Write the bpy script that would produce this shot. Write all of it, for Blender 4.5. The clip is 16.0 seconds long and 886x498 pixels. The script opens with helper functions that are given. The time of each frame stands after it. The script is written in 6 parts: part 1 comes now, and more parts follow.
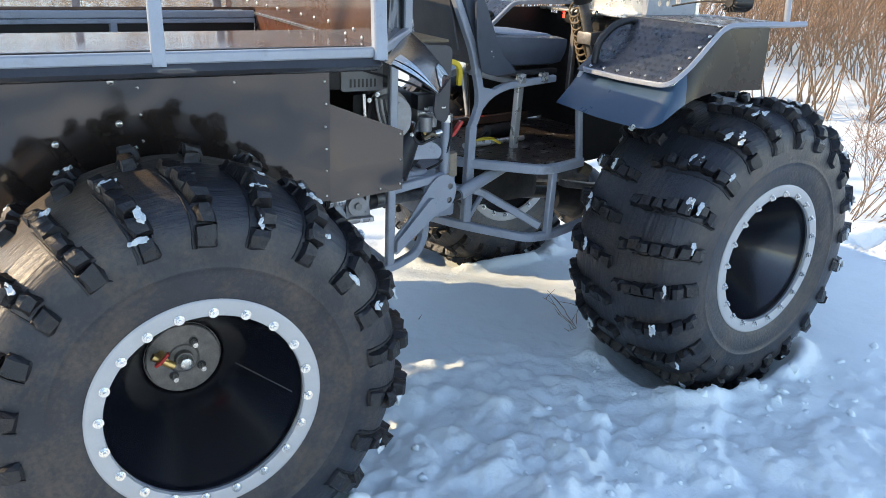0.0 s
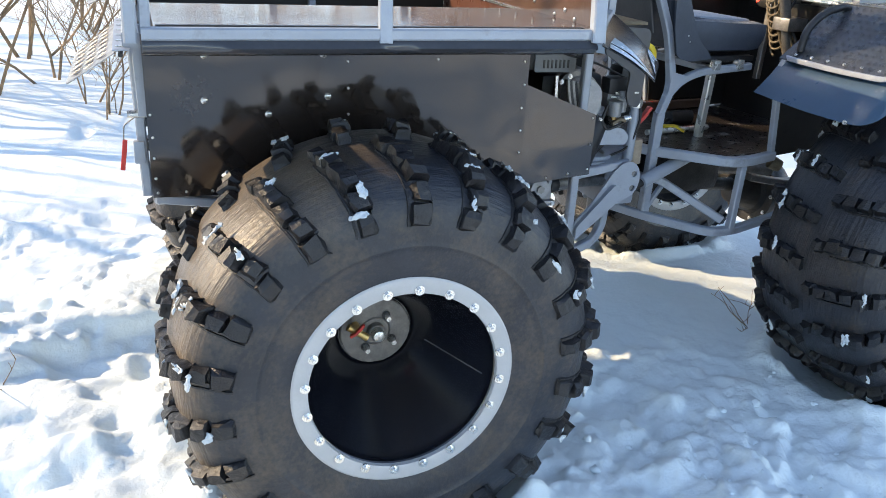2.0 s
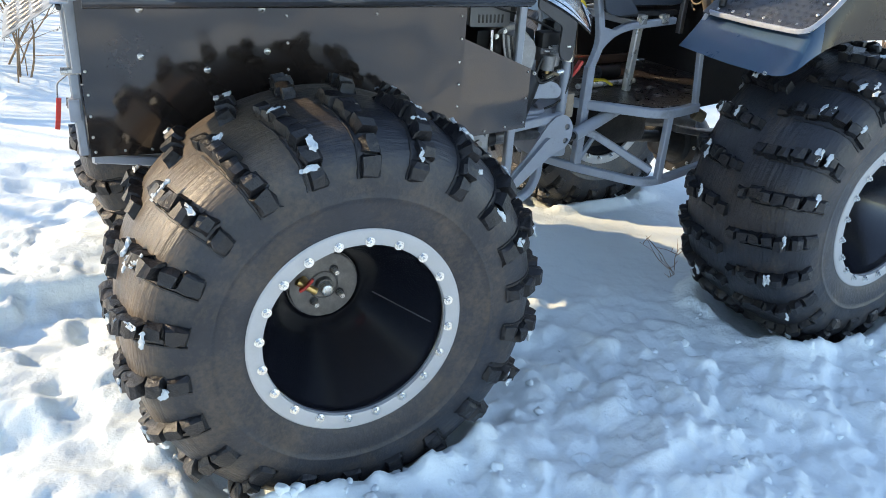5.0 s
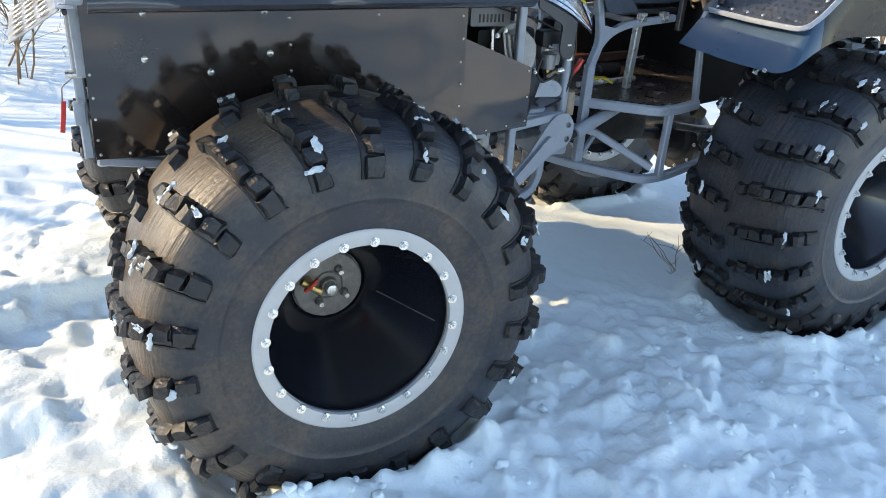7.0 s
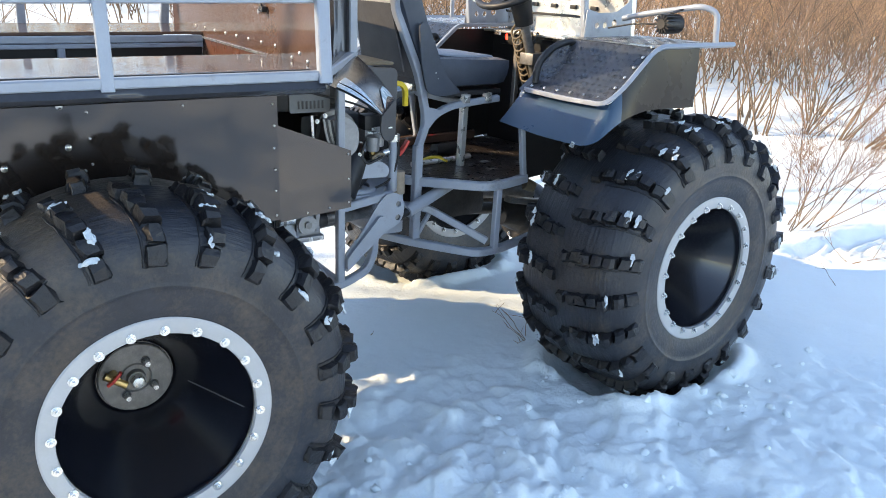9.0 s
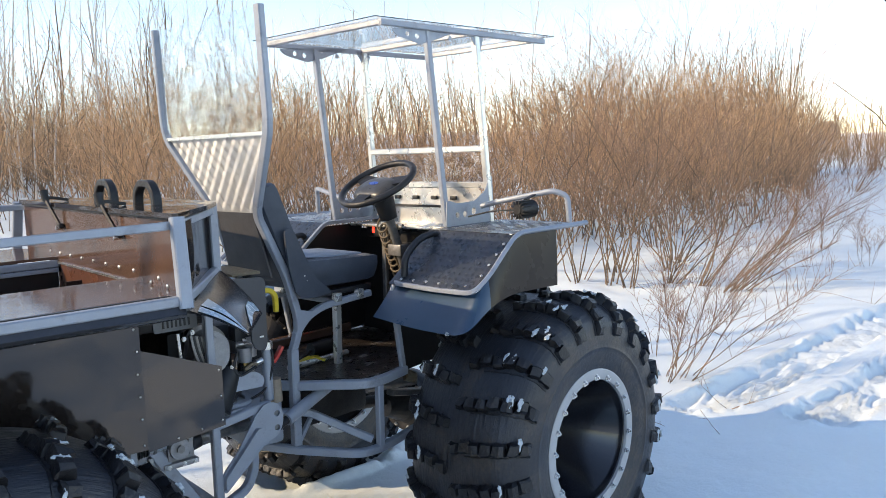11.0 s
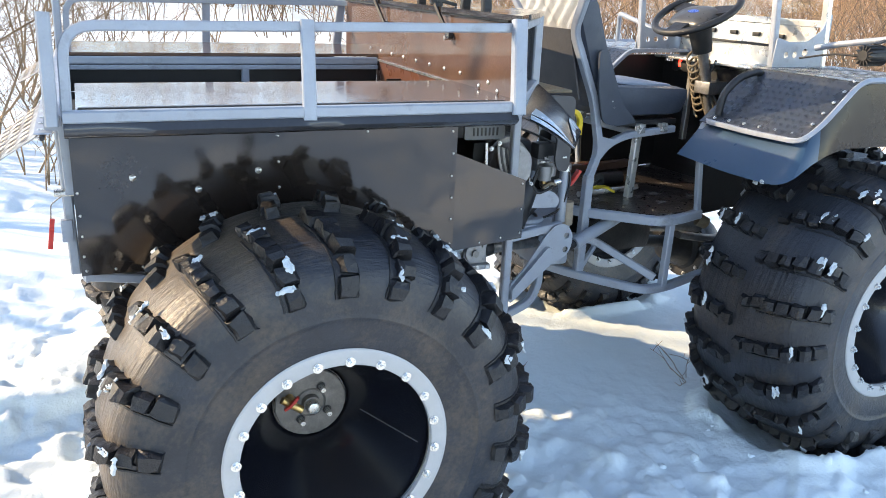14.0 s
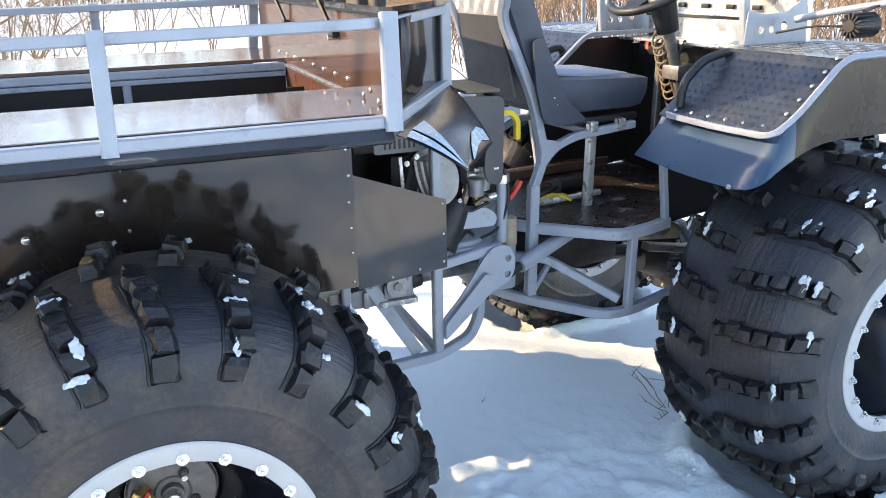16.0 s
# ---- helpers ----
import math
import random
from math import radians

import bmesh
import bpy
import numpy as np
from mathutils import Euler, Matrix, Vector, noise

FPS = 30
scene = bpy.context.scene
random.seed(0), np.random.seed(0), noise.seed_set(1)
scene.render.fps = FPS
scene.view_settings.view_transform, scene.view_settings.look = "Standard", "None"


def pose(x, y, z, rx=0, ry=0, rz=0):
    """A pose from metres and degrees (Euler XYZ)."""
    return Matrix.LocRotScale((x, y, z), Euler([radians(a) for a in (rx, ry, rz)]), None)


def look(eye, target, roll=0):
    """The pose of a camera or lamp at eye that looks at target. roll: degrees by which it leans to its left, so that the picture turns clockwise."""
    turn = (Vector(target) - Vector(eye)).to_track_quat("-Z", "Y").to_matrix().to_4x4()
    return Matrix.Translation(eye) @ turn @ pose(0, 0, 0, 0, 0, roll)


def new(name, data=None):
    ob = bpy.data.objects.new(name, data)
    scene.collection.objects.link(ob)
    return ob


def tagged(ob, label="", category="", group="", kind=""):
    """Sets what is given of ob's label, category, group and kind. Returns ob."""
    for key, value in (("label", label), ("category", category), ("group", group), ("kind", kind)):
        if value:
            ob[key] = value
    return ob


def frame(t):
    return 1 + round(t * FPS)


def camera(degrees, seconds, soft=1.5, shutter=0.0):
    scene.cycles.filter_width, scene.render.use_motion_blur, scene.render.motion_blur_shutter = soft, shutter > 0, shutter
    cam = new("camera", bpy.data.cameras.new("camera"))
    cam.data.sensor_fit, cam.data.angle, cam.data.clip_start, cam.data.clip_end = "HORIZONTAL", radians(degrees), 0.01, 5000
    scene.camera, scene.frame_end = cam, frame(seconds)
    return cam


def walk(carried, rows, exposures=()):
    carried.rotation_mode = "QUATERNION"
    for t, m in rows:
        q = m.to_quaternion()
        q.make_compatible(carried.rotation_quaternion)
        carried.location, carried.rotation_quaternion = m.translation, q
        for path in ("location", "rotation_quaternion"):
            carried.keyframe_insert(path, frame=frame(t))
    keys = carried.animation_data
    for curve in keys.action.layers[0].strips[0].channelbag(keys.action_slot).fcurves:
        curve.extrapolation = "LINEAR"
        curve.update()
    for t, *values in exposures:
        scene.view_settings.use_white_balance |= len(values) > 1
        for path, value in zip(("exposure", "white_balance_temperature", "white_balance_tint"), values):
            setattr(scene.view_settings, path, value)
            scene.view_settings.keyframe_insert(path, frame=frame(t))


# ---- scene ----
cam = camera(56.4, 16.0, soft=0.55)
METRES, EYE, TILT, LEAN, TURN = 2.3, 1.72, -20.0, -2.0, -28.5
ROWS = [
    (0.0, -0.0009, 0.0007, 0.0008, -0.053, -0.026, -0.090),
    (0.5, -0.0205, -0.0008, -0.0049, 3.556, -0.841, -1.740),
    (1.0, -0.0594, 0.0035, 0.0046, 5.893, -0.680, -2.138),
    (1.5, -0.0948, 0.0111, 0.0094, 7.346, -1.573, -2.865),
    (2.0, -0.1120, 0.0091, 0.0094, 7.982, -1.978, -3.932),
    (2.5, -0.1145, 0.0046, 0.0121, 7.847, -1.931, -4.121),
    (3.0, -0.1241, -0.0024, 0.0067, 7.743, -1.915, -4.072),
    (3.5, -0.1397, -0.0082, 0.0012, 7.721, -2.050, -4.027),
    (4.0, -0.1500, -0.0125, -0.0030, 6.186, -2.841, -3.814),
    (4.5, -0.1424, -0.0130, -0.0052, 3.466, -4.249, -3.209),
    (4.7, -0.1395, -0.0157, -0.0061, 2.711, -4.225, -2.802),
    (7.0, -0.1453, -0.0244, -0.0028, 2.489, -4.440, -2.138),
    (7.5, -0.1041, -0.0316, -0.0136, 2.525, -4.750, -2.109),
    (8.0, -0.0508, -0.0361, -0.0181, 2.636, -4.791, -2.043),
    (8.5, -0.0193, -0.0334, -0.0190, 2.010, -4.231, -2.500),
    (9.0, 0.0133, -0.0391, -0.0042, -3.012, 1.219, 1.100),
    (9.5, 0.0331, -0.0386, 0.0175, -8.683, 6.630, 5.725),
    (9.7, 0.0321, -0.0423, 0.0366, -9.733, 9.936, 7.153),
    (10.25, 0.0340, -0.0410, 0.0430, -10.250, 12.700, 7.600),
    (11.25, 0.0385, -0.0370, 0.0450, -9.700, 11.900, 8.200),
    (11.8, 0.0405, -0.0306, 0.0420, -9.920, 8.368, 8.390),
    (12.0, 0.0420, -0.0236, 0.0377, -10.803, 6.138, 8.460),
    (12.5, 0.0462, -0.0229, 0.0233, -10.521, 3.110, 8.066),
    (13.0, 0.0228, -0.0171, 0.0172, -5.197, 2.308, 4.938),
    (13.5, -0.0210, -0.0089, 0.0176, 1.346, 2.043, 0.983),
    (14.0, -0.0796, -0.0008, 0.0273, 4.879, 2.090, -2.175),
    (14.5, -0.1524, -0.0037, 0.0475, 8.690, 4.330, -5.289),
    (15.0, -0.1502, 0.0308, 0.0582, 10.072, 4.568, -4.802),
    (15.5, -0.0118, 0.1418, 0.0793, 7.996, 2.561, -0.491),
    (16.0, 0.0736, 0.2261, 0.1023, 7.201, 1.250, 0.752),
]
EXPOSURES = [(0, 1.67, 7990, 12), (0.5, 1.91, 8220, 12), (1, 1.92, 8220, 12), (1.5, 1.82, 8120, 12), (2.5, 1.74, 8120, 12), (4, 1.75, 8070, 11), (4.5, 1.71, 8070, 10), (7.5, 1.68, 8070, 10), (8.5, 1.68, 7950, 10), (9, 1.85, 8100, 12), (9.5, 1.53, 8200, 12), (12, 1.18, 7460, 16), (12.5, 1.32, 7410, 17), (13, 1.48, 7540, 16), (13.5, 1.82, 7850, 14), (14, 1.95, 8160, 12), (14.5, 1.7, 8640, 14), (15, 1.28, 8470, 14), (15.5, 1.57, 8270, 13), (16, 2.17, 8270, 15)]
walk(cam, [(t, pose(0, 0, EYE, TILT, LEAN, TURN) @ pose(METRES * x, METRES * y, METRES * z, 90 + pitch, roll, yaw)) for t, x, y, z, yaw, pitch, roll in ROWS], EXPOSURES)
scene.view_settings.exposure = 1.48

# ---- world and sun ----
SUN_EL, SUN_AZ = radians(26.5), radians(149)      # where the sun stands: behind the vehicle, towards its far side
world = bpy.data.worlds.new("world")
scene.world = world
world.use_nodes = True
wn = world.node_tree.nodes
sky = wn.new("ShaderNodeTexSky")
sky.sky_type, sky.sun_disc, sky.sun_elevation, sky.sun_rotation = "NISHITA", False, SUN_EL, radians(90) - SUN_AZ
sky.air_density, sky.dust_density, sky.ozone_density = 0.75, 0.0, 2.0
sky.altitude = 100
wn["Background"].inputs["Strength"].default_value = 0.168
world.node_tree.links.new(sky.outputs[0], wn["Background"].inputs["Color"])
sun = new("sun", bpy.data.lights.new("sun", "SUN"))
sun.data.energy, sun.data.angle, sun.data.color = 2.0, radians(0.53), (1.0, 0.85, 0.64)
to_sun = Vector((math.cos(SUN_AZ) * math.cos(SUN_EL), math.sin(SUN_AZ) * math.cos(SUN_EL), math.sin(SUN_EL)))
sun.matrix_basis = look(to_sun * 30, (0, 0, 0))


# ---- materials ----
def material(name, colour, rough=0.5, metal=0.0, vary=0.25, scale=6.0, fine=60.0, bump=0.1, bump_scale=40.0, dirt=None, dirt_at=(0.52, 0.68), dirt_scale=5.0, ior=1.5, coat=0.0, rough_vary=0.1, bump_dist=0.01, island=0.0, bump_detail=6.0, tint=None):
    m = bpy.data.materials.new(name)
    m.use_nodes = True
    nt = m.node_tree
    n, l = nt.nodes, nt.links
    b = n["Principled BSDF"]
    b.inputs["Metallic"].default_value = metal
    b.inputs["IOR"].default_value = ior
    b.inputs["Coat Weight"].default_value = coat
    b.inputs["Coat Roughness"].default_value = 0.05
    if tint:
        b.inputs["Specular Tint"].default_value = (*tint, 1)
    geo = n.new("ShaderNodeNewGeometry")

    def noisy(s, detail=5.0, rough_=0.6):
        t = n.new("ShaderNodeTexNoise")
        t.inputs["Scale"].default_value, t.inputs["Detail"].default_value, t.inputs["Roughness"].default_value = s, detail, rough_
        l.new(geo.outputs["Position"], t.inputs["Vector"])
        return t.outputs["Fac"]

    def ramp(src, lo, hi, a, c):
        r = n.new("ShaderNodeMapRange")
        r.inputs["From Min"].default_value, r.inputs["From Max"].default_value = lo, hi
        r.inputs["To Min"].default_value, r.inputs["To Max"].default_value = a, c
        l.new(src, r.inputs["Value"])
        return r.outputs["Result"]

    def mixc(f, a, c):
        x = n.new("ShaderNodeMix")
        x.data_type = "RGBA"
        for sock, v in ((x.inputs[0], f), (x.inputs[6], a), (x.inputs[7], c)):
            if isinstance(v, (float, int)):
                sock.default_value = v
            elif isinstance(v, tuple):
                sock.default_value = (*v, 1) if len(v) == 3 else v
            else:
                l.new(v, sock)
        return x.outputs[2]

    big, small = noisy(scale), noisy(fine, 3.0)
    dark = tuple(c * (1 - vary) for c in colour)
    light = tuple(min(1.0, c * (1 + vary)) for c in colour)
    col = mixc(ramp(big, 0.3, 0.7, 0, 1), dark, light)
    col = mixc(ramp(small, 0.35, 0.65, 0, 0.45), col, dark)
    if island:
        col2 = mixc(ramp(geo.outputs["Random Per Island"], 0, 1, 0, island), col, tuple(c * 0.22 for c in colour))
        col = col2
    if dirt:
        d = noisy(dirt_scale, 8.0, 0.7)
        col = mixc(ramp(d, dirt_at[0], dirt_at[1], 0, 0.85), col, dirt)
    l.new(col, b.inputs["Base Color"])
    l.new(ramp(noisy(scale * 2.3), 0.3, 0.7, max(0.02, rough - rough_vary), min(1.0, rough + rough_vary)), b.inputs["Roughness"])
    if bump:
        bn = n.new("ShaderNodeBump")
        bn.inputs["Strength"].default_value, bn.inputs["Distance"].default_value = bump, bump_dist
        l.new(noisy(bump_scale, bump_detail), bn.inputs["Height"])
        l.new(bn.outputs[0], b.inputs["Normal"])
    return m


SNOW = material("snow", (0.79, 0.865, 0.865), 0.55, vary=0.03, scale=1.5, fine=25, bump=0.35, bump_scale=34, bump_dist=0.02, bump_detail=5)
SNOWBIT = material("packed_snow", (0.58, 0.63, 0.65), 0.6, vary=0.04, scale=30, fine=120, bump=0.5, bump_scale=60)


def tyre_rubber(name, soil, mud=0.0):
    """Black rubber with dust rubbed into fine rings that run round the tyre; soil: how much more or less of it on the
    tread; mud: extra dust colour where the tread faces the sun, sunlight painted in with the dust.
    """
    m = material(name, (0.021, 0.024, 0.031), 0.4, vary=0.3, scale=9, fine=90, bump=0.0, rough_vary=0.08)
    n, l = m.node_tree.nodes, m.node_tree.links
    b = n["Principled BSDF"]
    old = b.inputs["Base Color"].links[0].from_socket

    def math_(op, a, c=None):
        x = n.new("ShaderNodeMath")
        x.operation = op
        for sock, v in zip(x.inputs, (a, c)):
            if v is None:
                continue
            if isinstance(v, (int, float)):
                sock.default_value = v
            else:
                l.new(v, sock)
        return x.outputs[0]

    def noise_at(vec, scale, detail):
        t = n.new("ShaderNodeTexNoise")
        t.inputs["Scale"].default_value, t.inputs["Detail"].default_value, t.inputs["Roughness"].default_value = scale, detail, 0.62
        l.new(vec, t.inputs["Vector"])
        return t.outputs["Fac"]

    at = n.new("ShaderNodeTexCoord").outputs["Object"]
    sep = n.new("ShaderNodeSeparateXYZ")
    l.new(at, sep.inputs[0])
    x, y, z = sep.outputs
    rad = math_("SQRT", math_("ADD", math_("MULTIPLY", x, x), math_("MULTIPLY", z, z)))
    ang = math_("ARCTAN2", z, x)
    com = n.new("ShaderNodeCombineXYZ")
    l.new(rad, com.inputs[0])
    l.new(y, com.inputs[1])
    l.new(math_("MULTIPLY", ang, 0.07), com.inputs[2])
    rings = noise_at(com.outputs[0], 55, 3)
    patches = noise_at(at, 6.5, 9)
    grains = noise_at(at, 70, 5)
    mask = math_("ADD", math_("MULTIPLY", patches, 0.7), math_("ADD", math_("MULTIPLY", rings, 0.12), math_("MULTIPLY", grains, 0.35)))
    crown = n.new("ShaderNodeMapRange")
    crown.inputs["From Min"].default_value, crown.inputs["From Max"].default_value = 0.50, 0.60
    crown.inputs["To Max"].default_value = soil
    l.new(rad, crown.inputs["Value"])
    tread = n.new("ShaderNodeMapRange")
    tread.inputs["From Min"].default_value, tread.inputs["From Max"].default_value = 0.50, 0.60
    l.new(rad, tread.inputs["Value"])
    mask = math_("ADD", mask, crown.outputs[0])
    # dust and painted sunlight together: the tread is browner and brighter towards the sun
    sun_side = n.new("ShaderNodeMapRange")
    sun_side.inputs["From Min"].default_value, sun_side.inputs["From Max"].default_value = 0.45, 0.9
    sun_side.inputs["To Max"].default_value = mud
    l.new(math_("ADD", math_("COSINE", math_("SUBTRACT", ang, 2.65)), math_("MULTIPLY", patches, 0.2)), sun_side.inputs["Value"])
    mask = math_("ADD", mask, math_("MULTIPLY", sun_side.outputs[0], tread.outputs[0]))
    lim = n.new("ShaderNodeMapRange")
    lim.inputs["From Min"].default_value, lim.inputs["From Max"].default_value = 0.55, 0.88
    lim.inputs["To Max"].default_value = 0.57
    l.new(mask, lim.inputs["Value"])
    mix = n.new("ShaderNodeMix")
    mix.data_type = "RGBA"
    l.new(lim.outputs[0], mix.inputs[0])
    l.new(old, mix.inputs[6])
    mix.inputs[7].default_value = (0.185, 0.132, 0.08, 1)
    l.new(mix.outputs[2], b.inputs["Base Color"])
    bn = n.new("ShaderNodeBump")
    bn.inputs["Strength"].default_value, bn.inputs["Distance"].default_value = 0.45, 0.012
    worn = math_("MULTIPLY", rings, math_("ADD", math_("MULTIPLY", tread.outputs[0], 1.2), 0.12))
    l.new(math_("ADD", worn, math_("MULTIPLY", grains, 0.45)), bn.inputs["Height"])
    l.new(bn.outputs[0], b.inputs["Normal"])
    return m


# only the near rear tyre carries the sunlit dust colour
RUBBER = tyre_rubber("rubber", -0.04, 0.24)
PLAINRUB = tyre_rubber("plain_rubber", -0.06)
LUGRUB = material("lug_rubber", (0.009, 0.009, 0.011), 0.42, vary=0.4, scale=25, fine=150, bump=0.7, bump_scale=45, dirt=(0.075, 0.06, 0.045), dirt_at=(0.62, 0.8), dirt_scale=22, ior=1.52)
SILVER = material("silver_paint", (0.315, 0.345, 0.39), 0.45, metal=0.15, vary=0.08, scale=10, fine=200, bump=0.06, bump_scale=180, dirt=(0.17, 0.17, 0.165), dirt_at=(0.55, 0.8), dirt_scale=14)
RINGPAINT = material("ring_paint", (0.45, 0.45, 0.45), 0.45, metal=0.1, vary=0.06, scale=12, fine=160, bump=0.05, bump_scale=150)
ZINC = material("zinc", (0.62, 0.62, 0.6), 0.3, metal=0.9, vary=0.15, scale=60, fine=300, bump=0.05)
BOLTZINC = material("bright_zinc", (0.8, 0.79, 0.76), 0.22, metal=0.95, vary=0.15, scale=60, fine=300, bump=0.05)
STEEL = material("dull_steel", (0.25, 0.24, 0.23), 0.45, metal=0.7, vary=0.3, scale=25, fine=160, bump=0.15, bump_scale=90)
DARKSTEEL = material("oily_steel", (0.04, 0.036, 0.033), 0.4, metal=0.3, vary=0.4, scale=18, fine=160, bump=0.2, bump_scale=80)
HUBSTEEL = material("hub_steel", (0.2, 0.185, 0.17), 0.5, metal=0.45, vary=0.3, scale=30, fine=200, bump=0.15, bump_scale=120)
ALLOY = material("cast_alloy", (0.3, 0.3, 0.305), 0.42, metal=0.45, vary=0.2, scale=20, fine=200, bump=0.2, bump_scale=140)
PANEL = material("film_faced_board", (0.026, 0.02, 0.0175), 0.085, vary=0.4, scale=2.4, fine=90, bump=0.75, bump_scale=1.9, bump_detail=2.0, ior=1.8, rough_vary=0.03, bump_dist=0.03, tint=(1.0, 0.94, 0.9))
REDBROWN = material("red_brown_board", (0.13, 0.055, 0.035), 0.3, vary=0.2, scale=5, fine=140, bump=0.05, bump_scale=4)
BROWN = material("brown_film_board", (0.115, 0.068, 0.05), 0.12, vary=0.2, scale=4, fine=140, bump=0.05, bump_scale=4, ior=1.6, rough_vary=0.04, bump_dist=0.02, dirt=(0.15, 0.115, 0.095), dirt_at=(0.6, 0.8), dirt_scale=9)
WHEELGLOSS = material("wheel_gloss", (0.006, 0.007, 0.011), 0.2, ior=1.7, coat=0.15, vary=0.3, scale=10, fine=90, bump=0.02, bump_scale=6, rough_vary=0.03)
GLOSS = material("black_gloss_paint", (0.009, 0.009, 0.01), 0.16, ior=1.6, coat=0.6, vary=0.3, scale=10, fine=90, bump=0.03, bump_scale=8, rough_vary=0.05)
BLACK = material("black_plastic", (0.014, 0.014, 0.015), 0.5, vary=0.3, scale=15, fine=150, bump=0.12, bump_scale=150)
MATBLACK = material("dark_board", (0.012, 0.011, 0.011), 0.4, vary=0.3, scale=8, fine=90, bump=0.1, bump_scale=60)
VENTGREY = material("grey_vent_plate", (0.17, 0.175, 0.18), 0.5, vary=0.15, scale=10, fine=150, bump=0.08)
CREAM = material("cream_plastic", (0.32, 0.25, 0.18), 0.5, vary=0.2, scale=25, fine=150, bump=0.1)
GREYBOARD = material("grey_board", (0.058, 0.058, 0.062), 0.5, vary=0.15, scale=6, fine=120, bump=0.1, bump_scale=90)
DARKVINYL = material("dark_vinyl", (0.04, 0.05, 0.068), 0.5, vary=0.15, scale=12, fine=220, bump=0.2, bump_scale=260)
HUBPLASTIC = material("hub_plastic", (0.05, 0.05, 0.048), 0.35, vary=0.1, scale=20, fine=200)
BADGE = material("badge_blue", (0.03, 0.08, 0.35), 0.3, vary=0.05, scale=30, fine=200)
VINYL = material("grey_vinyl", (0.19, 0.23, 0.28), 0.55, vary=0.12, scale=12, fine=220, bump=0.2, bump_scale=260)
OLDTREAD = material("dirty_tread_plate", (0.42, 0.4, 0.37), 0.4, metal=0.7, vary=0.35, scale=14, fine=130, bump=0.2, bump_scale=30, dirt=(0.12, 0.1, 0.08), dirt_at=(0.45, 0.65), dirt_scale=16)
TREAD = material("tread_plate", (0.6, 0.59, 0.56), 0.4, metal=0.6, vary=0.1, scale=8, fine=130, bump=0.08, bump_scale=70)
DARKTREAD = material("dark_tread_plate", (0.045, 0.055, 0.07), 0.3, metal=0.35, vary=0.3, scale=7, fine=130, bump=0.1, bump_scale=50, dirt=(0.085, 0.08, 0.075), dirt_at=(0.5, 0.8), dirt_scale=9)
# same sheet as the mud flap; its brown is a reflection put into the colour
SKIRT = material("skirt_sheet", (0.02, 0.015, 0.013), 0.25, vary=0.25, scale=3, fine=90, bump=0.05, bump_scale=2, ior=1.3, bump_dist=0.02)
APRON = material("apron_sheet", (0.04, 0.042, 0.048), 0.14, vary=0.2, scale=4, fine=90, bump=0.15, bump_scale=5, ior=1.6, bump_dist=0.02)
# the blue of the reflected sky is painted into this base colour
FLAPSKY = material("flap_sky_sheet", (0.022, 0.058, 0.105), 0.3, vary=0.1, scale=3, fine=90, bump=0.02, bump_scale=3, ior=1.5, bump_dist=0.02, rough_vary=0.04)
SHEET = material("aluminium_sheet", (0.66, 0.65, 0.62), 0.3, metal=0.7, vary=0.1, scale=5, fine=80, bump=0.1, bump_scale=6)
YELLOW = material("yellow_plastic", (0.72, 0.5, 0.03), 0.45, vary=0.12, scale=20, fine=200)
RED = material("red_plastic", (0.55, 0.03, 0.02), 0.4, vary=0.15, scale=20, fine=200)
BRASS = material("brass", (0.6, 0.4, 0.16), 0.35, metal=0.9, vary=0.2, scale=30, fine=200)
HOOD = material("hood_plastic", (0.012, 0.013, 0.017), 0.22, vary=0.25, scale=6, fine=90, bump=0.05, bump_scale=8, ior=1.45, rough_vary=0.05)
PALEBLUE = material("pale_blue_decal", (0.3, 0.42, 0.5), 0.25, vary=0.05, scale=20, fine=200)
LOOM = material("cable_loom", (0.17, 0.13, 0.08), 0.6, vary=0.3, scale=60, fine=200, bump=0.3, bump_scale=200)
MATFLOOR = material("rubber_floor", (0.028, 0.022, 0.019), 0.33, vary=0.6, scale=14, fine=120, bump=0.4, bump_scale=40, dirt=(0.36, 0.33, 0.3), dirt_at=(0.58, 0.64), dirt_scale=13)
SHRUB = material("shrub_bark", (0.38, 0.25, 0.145), 0.75, vary=0.4, scale=8, fine=80, bump=0.3, island=0.6)
WILLOWSTEM = material("willow_stem", (0.3, 0.2, 0.125), 0.75, vary=0.4, scale=5, fine=60, bump=0.2, island=0.75)
BARK = material("bark", (0.125, 0.08, 0.052), 0.8, vary=0.35, scale=4, fine=60, bump=0.3, island=0.6)
TWIG = material("willow_twig", (0.82, 0.48, 0.25), 0.7, vary=0.25, scale=1.2, fine=30, bump=0.0, island=0.85)
SHOOTBARK = material("shoot_bark", (0.44, 0.26, 0.16), 0.7, vary=0.25, scale=1.2, fine=30, bump=0.0, island=0.75)
BIRCH = material("birch_bark", (0.62, 0.58, 0.52), 0.7, vary=0.15, scale=6, fine=30, bump=0.1, dirt=(0.06, 0.05, 0.045), dirt_at=(0.6, 0.66), dirt_scale=9)
WALLPAINT = material("house_wall", (0.45, 0.38, 0.28), 0.8, vary=0.15, scale=3, fine=40)
ROOF = material("house_roof", (0.33, 0.24, 0.15), 0.7, vary=0.15, scale=3, fine=40)


def clear_sheet(name, rough):
    m = bpy.data.materials.new(name)
    m.use_nodes = True
    b = m.node_tree.nodes["Principled BSDF"]
    b.inputs["Transmission Weight"].default_value = 1.0
    b.inputs["Roughness"].default_value = rough
    b.inputs["IOR"].default_value = 1.4
    b.inputs["Base Color"].default_value = (0.95, 0.96, 0.96, 1)
    return m


